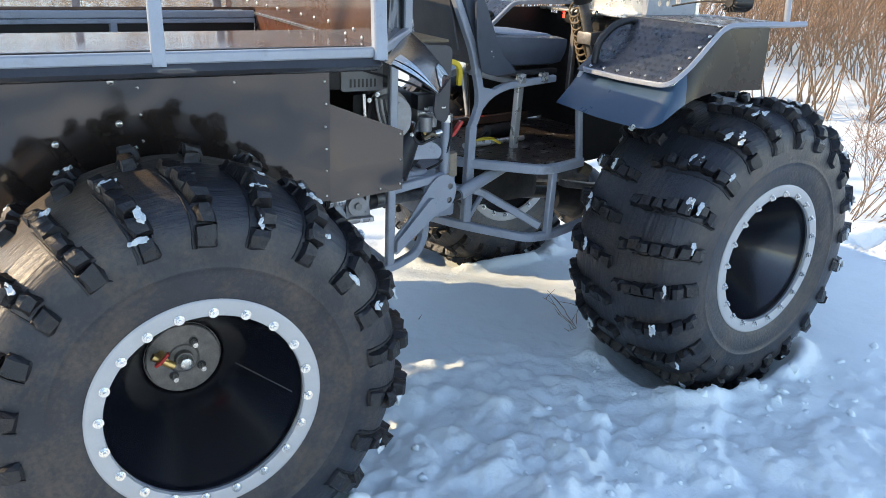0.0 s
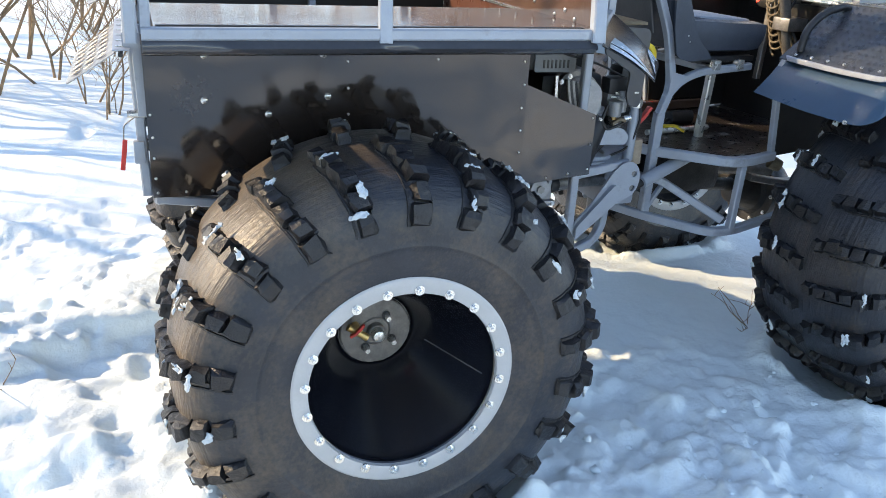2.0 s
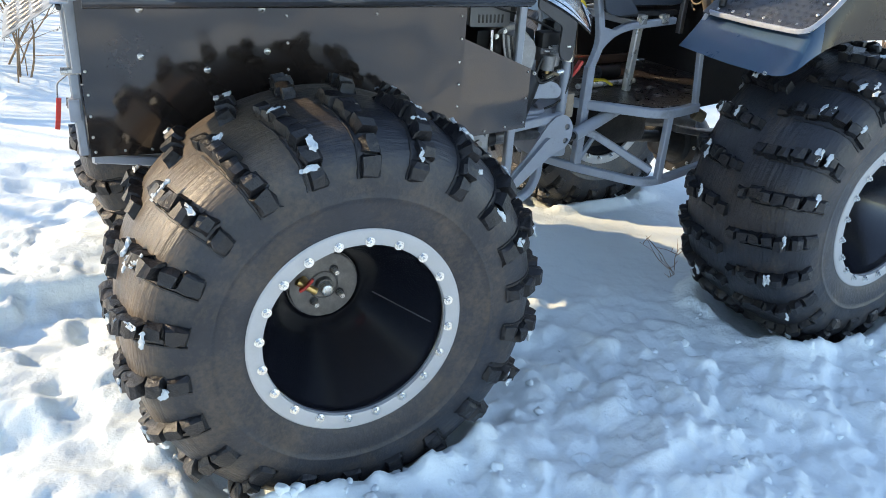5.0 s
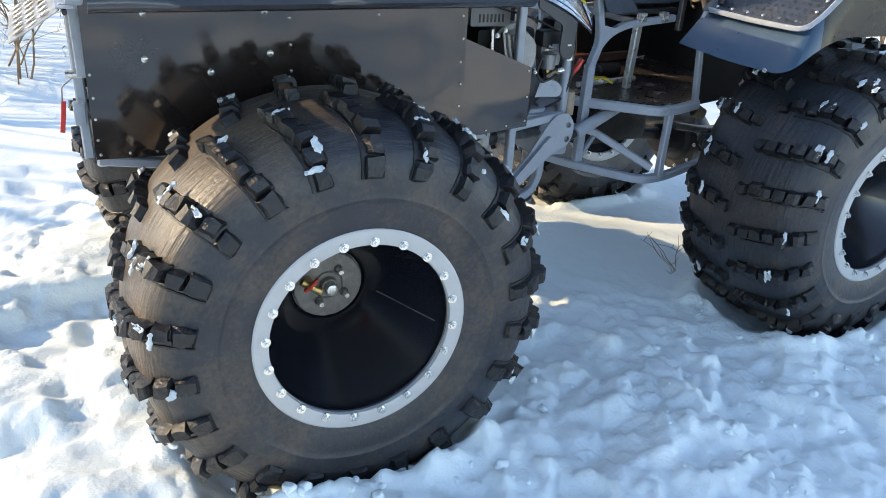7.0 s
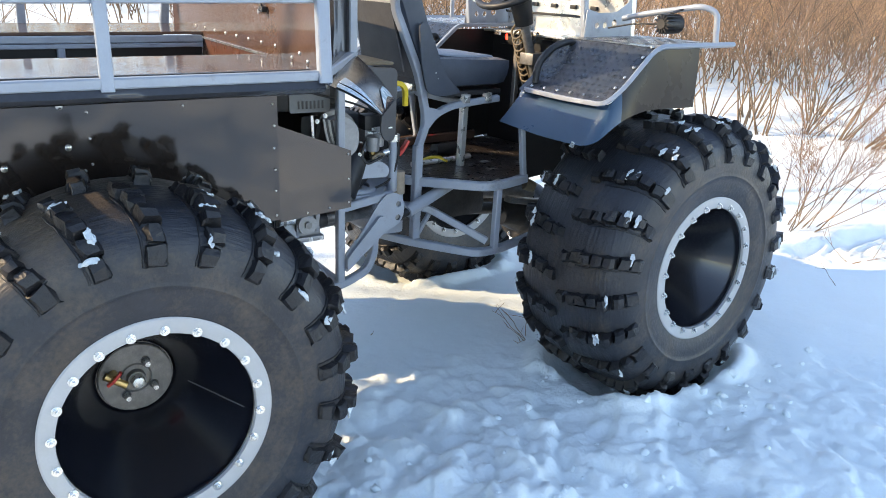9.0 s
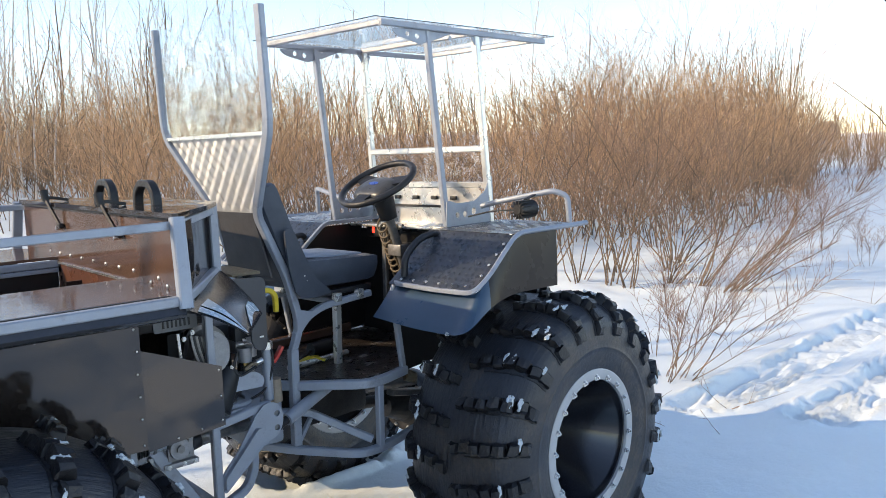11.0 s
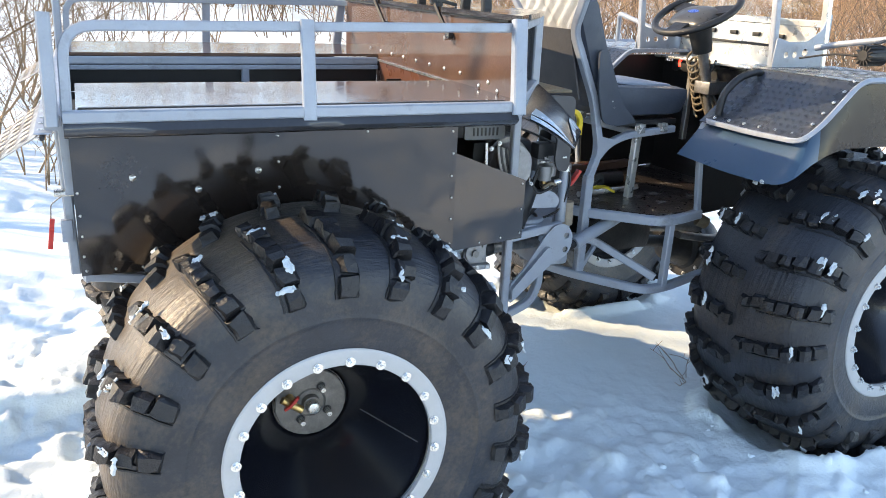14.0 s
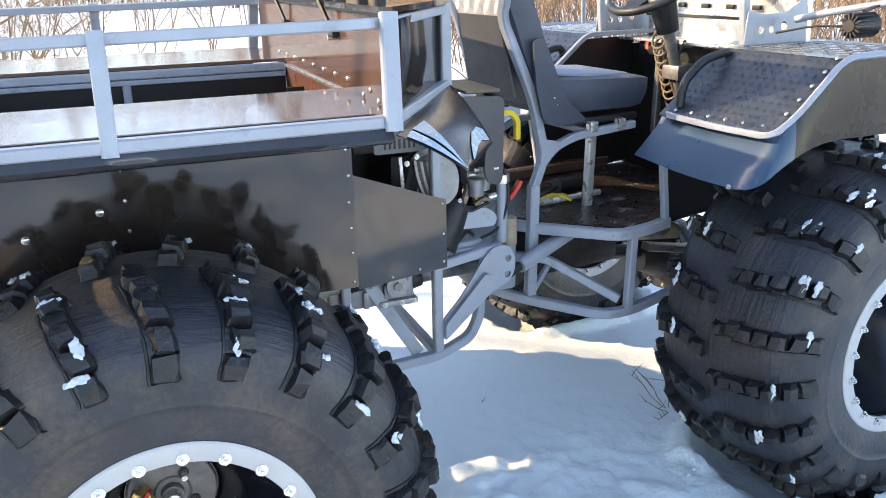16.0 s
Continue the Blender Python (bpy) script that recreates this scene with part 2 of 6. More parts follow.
CLEAR = clear_sheet("clear_polycarbonate", 0.02)
LED = bpy.data.materials.new("red_indicator")
LED.use_nodes = True
LED.node_tree.nodes["Principled BSDF"].inputs["Base Color"].default_value = (0.8, 0.02, 0.02, 1)
LED.node_tree.nodes["Principled BSDF"].inputs["Emission Color"].default_value = (1, 0.03, 0.02, 1)
LED.node_tree.nodes["Principled BSDF"].inputs["Emission Strength"].default_value = 2.5

# ---- mesh helpers ----
WORLD = {}


def mesh_of(bm, name, mat, angle=35):
    me = bpy.data.meshes.new(name)
    bmesh.ops.recalc_face_normals(bm, faces=bm.faces)
    bm.to_mesh(me)
    bm.free()
    me.materials.append(mat)
    me.polygons.foreach_set("use_smooth", [True] * len(me.polygons))
    me.set_sharp_from_angle(angle=radians(angle))
    return me


def thing(name, m, label, category, group="", kind=""):
    ob = new(name)
    ob.matrix_basis = m
    WORLD[ob] = m
    return tagged(ob, label, category, group, kind)


def put(name, me, parent, m=None, label="", kind=""):
    """An object on the mesh me under parent, at the world pose m."""
    m = m or Matrix()
    ob = new(name, me)
    ob.parent = parent
    ob.matrix_parent_inverse = WORLD[parent].inverted()
    ob.matrix_basis = m
    WORLD[ob] = m
    return tagged(ob, label, kind=kind)


def part(name, bm, mat, parent, label="", m=None, angle=35, kind=""):
    return put(name, mesh_of(bm, name, mat, angle), parent, m, label, kind)


def box(bm, lo, hi, bevel=0.0, m=None):
    c = [(a + b) / 2 for a, b in zip(lo, hi)]
    s = [abs(b - a) for a, b in zip(lo, hi)]
    mm = Matrix.Translation(c) @ Matrix.Diagonal((*s, 1))
    r = bmesh.ops.create_cube(bm, size=1, matrix=(m or Matrix()) @ mm)
    if bevel:
        es = list({e for v in r["verts"] for e in v.link_edges})
        bmesh.ops.bevel(bm, geom=es, offset=bevel, segments=2, affect="EDGES", profile=0.6)
    return bm


def made(fn, *a, **k):
    bm = bmesh.new()
    fn(bm, *a, **k)
    return bm


def cyl(bm, a, b, r, r2=None, seg=20, caps=True):
    a, b = Vector(a), Vector(b)
    d = b - a
    m = Matrix.Translation((a + b) / 2) @ d.to_track_quat("Z", "Y").to_matrix().to_4x4()
    bmesh.ops.create_cone(bm, cap_ends=caps, segments=seg, radius1=r, radius2=r if r2 is None else r2, depth=d.length, matrix=m)
    return bm


def rounded(pts, radius, closed=False, n=5):
    """A polyline with its corners rounded off."""
    pts = [Vector(p) for p in pts]
    out = []
    for i, p in enumerate(pts):
        if not closed and i in (0, len(pts) - 1):
            out.append(p)
            continue
        a, b = pts[i - 1] - p, pts[(i + 1) % len(pts)] - p
        k = min(radius, a.length * 0.45, b.length * 0.45)
        p0, p1 = p + a.normalized() * k, p + b.normalized() * k
        for j in range(n + 1):
            t = j / n
            out.append(p0 * (1 - t) ** 2 + p * 2 * t * (1 - t) + p1 * t * t)
    return out


def tube(bm, pts, w, h=None, bend=0.05, up=(0, 0, 1), round_=False, closed=False):
    """A bar swept along a line: square with softened edges, or round."""
    h = h or w
    pts = rounded(pts, bend, closed) if len(pts) > 2 and bend > 0 else [Vector(p) for p in pts]
    if round_:
        prof = [(math.cos(i * math.pi / 6) * w / 2, math.sin(i * math.pi / 6) * h / 2) for i in range(12)]
    else:
        c = min(w, h) * 0.14
        a, b = w / 2, h / 2
        prof = [(a - c, -b), (a, -b + c), (a, b - c), (a - c, b), (-a + c, b), (-a, b - c), (-a, -b + c), (-a + c, -b)]
    rings = []
    n = len(pts)
    side = None
    for i, p in enumerate(pts):
        if closed:
            t = pts[(i + 1) % n] - pts[i - 1]
        else:
            t = pts[min(i + 1, n - 1)] - pts[max(i - 1, 0)]
        t.normalize()
        if side is None:
            u = Vector(up)
            if abs(t.dot(u)) > 0.95:
                u = Vector((0, 1, 0)) if abs(t.y) < 0.9 else Vector((1, 0, 0))
            side = t.cross(u)
        s = (side - t * side.dot(t)).normalized()
        side = s
        v = s.cross(t)
        rings.append([bm.verts.new(p + s * x + v * y) for x, y in prof])
    k = len(prof)
    for i in range(n if closed else n - 1):
        r0, r1 = rings[i], rings[(i + 1) % n]
        for j in range(k):
            bm.faces.new((r0[j], r0[(j + 1) % k], r1[(j + 1) % k], r1[j]))
    if not closed:
        bm.faces.new(rings[0][::-1])
        bm.faces.new(rings[-1])
    return bm


def plate(bm, outline, thick, origin=(0, 0, 0), u=(1, 0, 0), v=(0, 0, 1), holes=(), bevel=0.0):
    """A flat sheet: an outline in u and v, with round holes (u, v, r), given a thickness."""
    o, u, v = Vector(origin), Vector(u), Vector(v)
    nrm = u.cross(v).normalized()
    loops = [list(outline)] + [[(a + r * math.cos(t * math.pi / 8), b + r * math.sin(t * math.pi / 8)) for t in range(16)] for a, b, r in holes]
    es = []
    rows = []
    for lp in loops:
        vs = [bm.verts.new(o + u * a + v * b) for a, b in lp]
        rows.append(vs)
        es += [bm.edges.new((vs[i], vs[(i + 1) % len(vs)])) for i in range(len(vs))]
    if holes:
        fs = [g for g in bmesh.ops.triangle_fill(bm, use_beauty=True, use_dissolve=False, edges=es)["geom"] if isinstance(g, bmesh.types.BMFace)]
    else:
        fs = [bm.faces.new(rows[0])]
    r = bmesh.ops.extrude_face_region(bm, geom=fs)
    bmesh.ops.translate(bm, verts=[g for g in r["geom"] if isinstance(g, bmesh.types.BMVert)], vec=nrm * thick)
    return bm


def round_outline(pts, r, n=5):
    return [(p.x, p.y) for p in rounded([(a, b, 0) for a, b in pts], r, True, n)]


def lathe(bm, prof, seg=64, axis="Y", cap=False):
    """A profile of (along the axis, radius) turned round the Y axis."""
    rings = [[bm.verts.new((r * math.cos(2 * math.pi * i / seg), a, r * math.sin(2 * math.pi * i / seg))) for i in range(seg)] for a, r in prof]
    for r0, r1 in zip(rings, rings[1:]):
        for i in range(seg):
            bm.faces.new((r0[i], r0[(i + 1) % seg], r1[(i + 1) % seg], r1[i]))
    if cap:
        bm.faces.new(rings[0])
        bm.faces.new(rings[-1][::-1])
    return bm


def dome(r, h, seg=10):
    """The mesh of a rivet or bolt head standing on z = 0."""
    bm = bmesh.new()
    prof = [(r, 0), (r, h * 0.35), (r * 0.7, h * 0.85), (r * 0.3, h)]
    rings = [[bm.verts.new((q * math.cos(2 * math.pi * i / seg), q * math.sin(2 * math.pi * i / seg), z)) for i in range(seg)] for q, z in prof]
    for r0, r1 in zip(rings, rings[1:]):
        for i in range(seg):
            bm.faces.new((r0[i], r0[(i + 1) % seg], r1[(i + 1) % seg], r1[i]))
    bm.faces.new(rings[-1])
    return bm


def hexnut(r, h):
    bm = bmesh.new()
    bmesh.ops.create_cone(bm, cap_ends=True, segments=6, radius1=r, radius2=r, depth=h, matrix=Matrix.Translation((0, 0, h / 2)))
    bmesh.ops.create_cone(bm, cap_ends=True, segments=12, radius1=r * 1.35, radius2=r * 1.3, depth=h * 0.3, matrix=Matrix.Translation((0, 0, h * 0.15)))
    bmesh.ops.create_cone(bm, cap_ends=True, segments=10, radius1=r * 0.5, radius2=r * 0.45, depth=h * 0.7, matrix=Matrix.Translation((0, 0, h * 1.2)))
    return bm


def facing(p, n):
    """A pose at p whose z axis points along n."""
    return Matrix.Translation(p) @ Vector(n).to_track_quat("Z", "Y").to_matrix().to_4x4()


RIVET = mesh_of(dome(0.0075, 0.005), "rivet", ZINC)
SMALL_RIVET = mesh_of(dome(0.005, 0.004, 8), "rivet", ZINC)


def rivets(parent, pts, n, me=RIVET):
    for p in pts:
        put("rivet", me, parent, facing(p, n))


def tread_bars(bm, outline, origin, u, v, pitch=0.05, size=0.022, wide=0.005, high=0.0025, count=4):
    """Raised lens bars of tread plate in turned groups over an outline (u, v)."""
    o, u, v = Vector(origin), Vector(u), Vector(v)
    nrm = u.cross(v).normalized()

    def inside(a, b):
        hit = False
        for i in range(len(outline)):
            (x0, y0), (x1, y1) = outline[i - 1], outline[i]
            if (y0 > b) != (y1 > b) and a < (x1 - x0) * (b - y0) / (y1 - y0) + x0:
                hit = not hit
        return hit

    us, vs = [p[0] for p in outline], [p[1] for p in outline]
    rows = int((max(vs) - min(vs)) / pitch) + 2
    cols = int((max(us) - min(us)) / pitch) + 2
    for i in range(cols):
        for j in range(rows):
            ca, cb = min(us) + i * pitch, min(vs) + j * pitch
            t = math.pi / 4 if (i + j) % 2 else -math.pi / 4
            for k in range(count):
                off = (k - (count - 1) / 2) * size * 0.3
                a, b = ca - math.sin(t) * off, cb + math.cos(t) * off
                dx, dy = math.cos(t) * size / 2, math.sin(t) * size / 2
                px, py = -math.sin(t) * wide / 2, math.cos(t) * wide / 2
                if not (inside(a + dx, b + dy) and inside(a - dx, b - dy)):
                    continue
                q = [(a - dx, b - dy), (a + px, b + py), (a + dx, b + dy), (a - px, b - py)]
                ring = [bm.verts.new(o + u * x + v * y) for x, y in q]
                top = bm.verts.new(o + u * a + v * b + nrm * high)
                for s in range(4):
                    bm.faces.new((ring[s], ring[(s + 1) % 4], top))
    return bm


# ---- the snow field: one sheet to the horizon ----
def value_noise(x, y, seed):
    """Smooth noise between 0 and 1 over arrays."""
    rng = np.random.RandomState(seed)
    table = rng.rand(256, 256)
    xi, yi = np.floor(x).astype(int), np.floor(y).astype(int)
    fx, fy = x - xi, y - yi
    fx, fy = fx * fx * (3 - 2 * fx), fy * fy * (3 - 2 * fy)
    a, b = table[xi % 256, yi % 256], table[(xi + 1) % 256, yi % 256]
    c, d = table[xi % 256, (yi + 1) % 256], table[(xi + 1) % 256, (yi + 1) % 256]
    return (a * (1 - fx) + b * fx) * (1 - fy) + (c * (1 - fx) + d * fx) * fy


def fbm(x, y, seed, octaves=4):
    out, amp, tot = np.zeros_like(x), 1.0, 0.0
    for k in range(octaves):
        out += amp * value_noise(x * 2 ** k + 17.3 * k, y * 2 ** k - 9.1 * k, seed + k)
        tot += amp
        amp *= 0.5
    return out / tot


def clods(x, y, cell, seed, share):
    """Rounded lumps: heights of half-buried balls in jittered cells, in units of the cell."""
    rng = np.random.RandomState(seed)
    jx, jy, jr, on = rng.rand(128, 128), rng.rand(128, 128), rng.rand(128, 128), rng.rand(128, 128)
    u, v = x / cell, y / cell
    ui, vi = np.floor(u).astype(int), np.floor(v).astype(int)
    out = np.zeros_like(x)
    for a in (-1, 0, 1):
        for b in (-1, 0, 1):
            i, j = (ui + a) % 128, (vi + b) % 128
            d2 = (u - ui - a - jx[i, j]) ** 2 + (v - vi - b - jy[i, j]) ** 2
            r = 0.28 + 0.5 * jr[i, j]
            h = np.sqrt(np.clip(r * r - d2, 0, None)) - 0.1
            out = np.maximum(out, np.where(on[i, j] < share, h, 0))
    return out


TURN_FRONT = radians(5.7)
JOINT = Vector((1.65, 3.24, 0))
FRONT = Matrix.Translation(JOINT) @ Matrix.Rotation(TURN_FRONT, 4, "Z")     # the front half, turned at the joint
WHEELS = [(Vector((0.428, 2.355, 0.49)), 0.0), (Vector((0.428, 4.125, 0.49)), 0.0), (FRONT @ Vector((1.048, -0.868, 0.533)), TURN_FRONT), (FRONT @ Vector((1.048, 0.868, 0.533)), TURN_FRONT)]


def band(x, y, p, q, half, soft):
    """1 inside a straight band from p to q, falling to 0 at its sides."""
    (x0, y0), (x1, y1) = p, q
    L = math.hypot(x1 - x0, y1 - y0)
    tx, ty = (x1 - x0) / L, (y1 - y0) / L
    s = np.clip((x - x0) * tx + (y - y0) * ty, 0, L)
    d = np.hypot(x - x0 - s * tx, y - y0 - s * ty)
    return np.clip((half + soft - d) / soft, 0, 1)


def crust(x, y, seed, sharp):
    """Broken snow: raised flat-topped pieces with steep, ragged edges, between 0 and 1."""
    wx, wy = x + 0.35 * (fbm(x * 2.3, y * 2.3, seed + 40, 3) - 0.5), y + 0.35 * (fbm(x * 2.3, y * 2.3, seed + 50, 3) - 0.5)
    t = np.clip((fbm(wx, wy, seed, 4) - 0.5) * sharp + 0.5, 0, 1)
    return t * t * (3 - 2 * t)


def snow_height(x, y):
    z = -0.045 + 0.10 * (fbm(x * 0.35, y * 0.35, 3, 3) - 0.5)
    r = np.hypot(x - 1, y - 2)
    near = np.clip((16 - r) / 10, 0, 1)
    z += near * 0.05 * (fbm(x * 1.6, y * 1.6, 11, 4) - 0.5)
    z += np.clip((60 - r) / 40, 0, 1) * np.clip((r - 4) / 5, 0, 1) * (0.16 * (fbm(x * 0.8, y * 0.8, 13, 4) - 0.5) + 0.05 * np.abs(fbm(x * 2.4, y * 2.4, 15, 2) - 0.5))
    # churned snow between and beside the wheels
    churn = np.exp(-(((x - 1.55) / 1.0) ** 2 + ((y - 1.9) / 0.95) ** 2)) + 0.7 * np.exp(-(((x - 0.1) / 0.7) ** 2 + ((y - 1.8) / 0.5) ** 2)) + 0.55 * np.exp(-(((x - 3.1) / 0.9) ** 2 + ((y - 1.5) / 0.5) ** 2))
    churn = np.clip(churn, 0, 1)
    billow = np.abs(fbm(x * 4.5, y * 4.5, 23, 4) - 0.5)
    z += churn * (0.10 * billow - 0.06 + 0.045 * crust(x * 3.2, y * 3.2, 24, 8) + 0.024 * crust(x * 7.5, y * 7.5, 26, 8) + 0.012 * crust(x * 17, y * 17, 28, 7))
    wob = 0.05 * (fbm(x * 9, y * 9, 34, 2) - 0.5)
    patch = np.clip(fbm(x * 1.8, y * 1.8, 33, 2) * 3 - 1.0, 0, 1)
    z += churn * patch * (0.04 * clods(x + wob, y - wob, 0.15, 35, 0.4) + 0.02 * clods(x - wob, y + wob, 0.065, 36, 0.4))
    z += churn * 0.025 * (fbm(x * 16, y * 16, 37, 3) - 0.5)
    wx, wy = x + 0.09 * (fbm(x * 6, y * 6, 81, 3) - 0.5), y + 0.09 * (fbm(x * 6, y * 6, 85, 3) - 0.5)
    wx, wy = wx + 0.03 * (fbm(x * 22, y * 22, 87, 2) - 0.5), wy + 0.03 * (fbm(x * 22, y * 22, 88, 2) - 0.5)
    z += churn * (0.03 * clods(wx, wy, 0.13, 82, 0.4) + 0.016 * clods(wx + 3.1, wy, 0.055, 83, 0.4))
    z += np.clip((0.9 - y) / 0.6, 0, 1) * np.clip((14 - r) / 6, 0, 1) * (0.22 * (fbm(x * 1.1, y * 1.1, 91, 4) - 0.5))
    z += near * 0.012 * np.abs(fbm(x * 9, y * 9, 89, 3) - 0.5)
    # crusty walked-over snow behind the vehicle
    walked = np.exp(-(((x + 0.9) / 1.3) ** 2 + ((y - 3.7) / 1.7) ** 2))
    z += walked * (0.16 * (np.abs(fbm(x * 1.3, y * 3.0, 41, 4) - 0.5) - 0.1) + 0.1 * crust(x * 1.1, y * 2.9, 42, 5) + 0.035 * crust(x * 5.5, y * 5.5, 44, 7) + 0.12 * (fbm(x * 1.3, y * 1.3, 43, 2) - 0.5) + 0.02 * (fbm(x * 12, y * 12, 45, 2) - 0.5) + 0.012 * clods(wx, wy, 0.14, 46, 0.3) + 0.01 * clods(wx, wy, 0.07, 47, 0.3))
    rng = random.Random(5)
    for k in range(22):
        cx, cy = rng.uniform(-2.3, -0.15), rng.choice((rng.uniform(2.5, 5.0), rng.uniform(3.0, 7.5)))
        a, sx, sy = rng.uniform(0, 3.14), rng.uniform(0.10, 0.2), rng.uniform(0.07, 0.11)
        dx, dy = x - cx, y - cy
        px, py = dx * math.cos(a) + dy * math.sin(a), -dx * math.sin(a) + dy * math.cos(a)
        z -= rng.uniform(0.04, 0.085) * np.exp(-((px / sx) ** 2 + (py / sy) ** 2 + 0.5 * (fbm(x * 9, y * 9, 48, 2) - 0.5)) ** 2)
    # old ruts across the clearing and shallow drifts
    rut = band(x, y, (5.2, 3.15), (60, 4.8), 0.17, 0.14) + band(x, y, (5.5, 2.45), (60, 3.3), 0.17, 0.14) + 0.6 * band(x, y, (9, 6.1), (34, 18.5), 0.3, 0.2)
    z -= np.clip(rut, 0, 1) * (0.075 + 0.10 * (fbm(x * 4, y * 4, 51, 4) - 0.5))
    z += np.clip(rut * (1 - rut) * 4, 0, 1) * 0.06 * fbm(x * 5, y * 5, 55, 4)
    z += np.clip(rut * 2, 0, 1) * np.clip((14 - r) / 6, 0, 1) * (0.018 * np.sin(2 * math.pi * (x * 4.2 + 2.2 * np.abs(fbm(x * 0.7, y * 3, 57, 2) - 0.5) * 6 + y * 2.6)) + 0.05 * np.abs(fbm(x * 7, y * 7, 58, 3) - 0.5))
    # the pits under the tyres, with snow pushed up at their edges
    for c, turn in WHEELS:
        dx, dy = x - c.x, y - c.y
        px, py = dx * math.cos(turn) + dy * math.sin(turn), -dx * math.sin(turn) + dy * math.cos(turn)
        e = (np.abs(px) / 0.43) ** 3 + (np.abs(py) / 0.30) ** 3
        z = np.where(e < 2.2, z - 0.11 * np.clip(1.5 - e, 0, 1), z)
        z += np.exp(-((e - 1.8) / 0.7) ** 2) * (0.012 + 0.035 * crust(x * 4.5, y * 4.5, 61, 5))
    z -= 0.06 * band(x, y, (-6, 2.36), (0.1, 2.36), 0.26, 0.12) * (0.4 + 0.9 * fbm(x * 2.5, y * 2.5, 71, 2))
    # far off the land rises gently
    far = np.clip((y - 16) / 60, 0, 1.5) * np.clip((y - 0.6 * x) / 20, 0, 1)
    return z + far * 2.6 + np.clip((r - 30) / 300, 0, 1) * 1.2


def spaced(lo, hi, step, far, near=0):
    """Even steps from lo to hi, then growing ones out to far; none over 5 cm up to near."""
    mid = list(np.arange(lo, hi + 1e-6, step))
    out, s, p = [], step, mid[-1]
    while p < far:
        if s < 0.05 or p > near:
            s *= 1.05
        p += s
        out.append(p)
    back, s, p = [], step, lo
    while p > -far:
        s *= 1.06
        p -= s
        back.append(p)
    return np.array(back[::-1] + mid + out)


gx, gy = spaced(-2.2, 4.2, 0.0168, 700, 11), spaced(0.9, 4.6, 0.0168, 700)
GX, GY = np.meshgrid(gx, gy, indexing="ij")
GZ = snow_height(GX, GY)
nx, ny = len(gx), len(gy)
idx = np.arange(nx * ny).reshape(nx, ny)
me = bpy.data.meshes.new("ground")
me.vertices.add(nx * ny)
me.vertices.foreach_set("co", np.stack([GX, GY, GZ], -1).astype(np.float32).ravel())
quads = np.stack([idx[:-1, :-1], idx[1:, :-1], idx[1:, 1:], idx[:-1, 1:]], -1).reshape(-1, 4)
me.loops.add(quads.size)
me.polygons.add(len(quads))
me.loops.foreach_set("vertex_index", quads.ravel().astype(np.int32))
me.polygons.foreach_set("loop_start", np.arange(0, quads.size, 4, dtype=np.int32))
me.polygons.foreach_set("use_smooth", np.ones(len(quads), dtype=bool))
me.update(calc_edges=True)
me.materials.append(SNOW)
ground = tagged(new("ground", me), "white snow field with footprints, ruts and churned lumps", "snow ground", kind="structure")


def ground_z(x, y):
    """The height of the snow at a place, from the sheet's own grid."""
    i = int(np.clip(np.searchsorted(gx, x) - 1, 0, nx - 2))
    j = int(np.clip(np.searchsorted(gy, y) - 1, 0, ny - 2))
    s, t = (x - gx[i]) / (gx[i + 1] - gx[i]), (y - gy[j]) / (gy[j + 1] - gy[j])
    return float((GZ[i, j] * (1 - s) + GZ[i + 1, j] * s) * (1 - t) + (GZ[i, j + 1] * (1 - s) + GZ[i + 1, j + 1] * s) * t)


# ---- loose snow lumps ----
rng = random.Random(7)
bm = bmesh.new()
for k in range(120):
    zone = rng.random()
    if zone < 0.55:
        x, y, s = rng.gauss(1.55, 0.55), rng.gauss(1.75, 0.45), rng.choice((0.006, 0.008, 0.012, 0.02))
    elif zone < 0.75:
        x, y, s = rng.gauss(0.45, 0.35), 1.98 + rng.gauss(0, 0.06), rng.choice((0.008, 0.014, 0.024))
    else:
        x, y, s = rng.gauss(2.75, 0.35), 1.96 + rng.gauss(0, 0.1), rng.choice((0.008, 0.014, 0.026))
    if any(abs(x - c.x) < 0.5 and abs(y - c.y) < 0.3 for c, _ in WHEELS):
        continue
    m = Matrix.Translation((x, y, ground_z(x, y) - s * 0.15)) @ Euler([rng.uniform(0, 6) for _ in range(3)]).to_matrix().to_4x4() @ Matrix.Diagonal((s * rng.uniform(0.8, 1.5), s * rng.uniform(0.7, 1.2), s * 0.8, 1))
    for v in bmesh.ops.create_icosphere(bm, subdivisions=2, radius=1, matrix=m)["verts"]:
        v.co += s * 0.55 * noise.noise_vector(v.co * (0.8 / s)) + s * 0.25 * noise.noise_vector(v.co * (2.3 / s))
lumps = new("snow_lumps", mesh_of(bm, "snow_lumps", SNOW, 180))
tagged(lumps, "loose white snow lumps scattered beside the tyres", "snow lumps", kind="stuff")


# ---- the all-terrain vehicle ----
atv = thing("all_terrain_vehicle", Matrix.Translation((1.65, 3.24, -0.05)), "silver-framed articulated all-terrain buggy on huge black tyres, parked on snow", "vehicle")

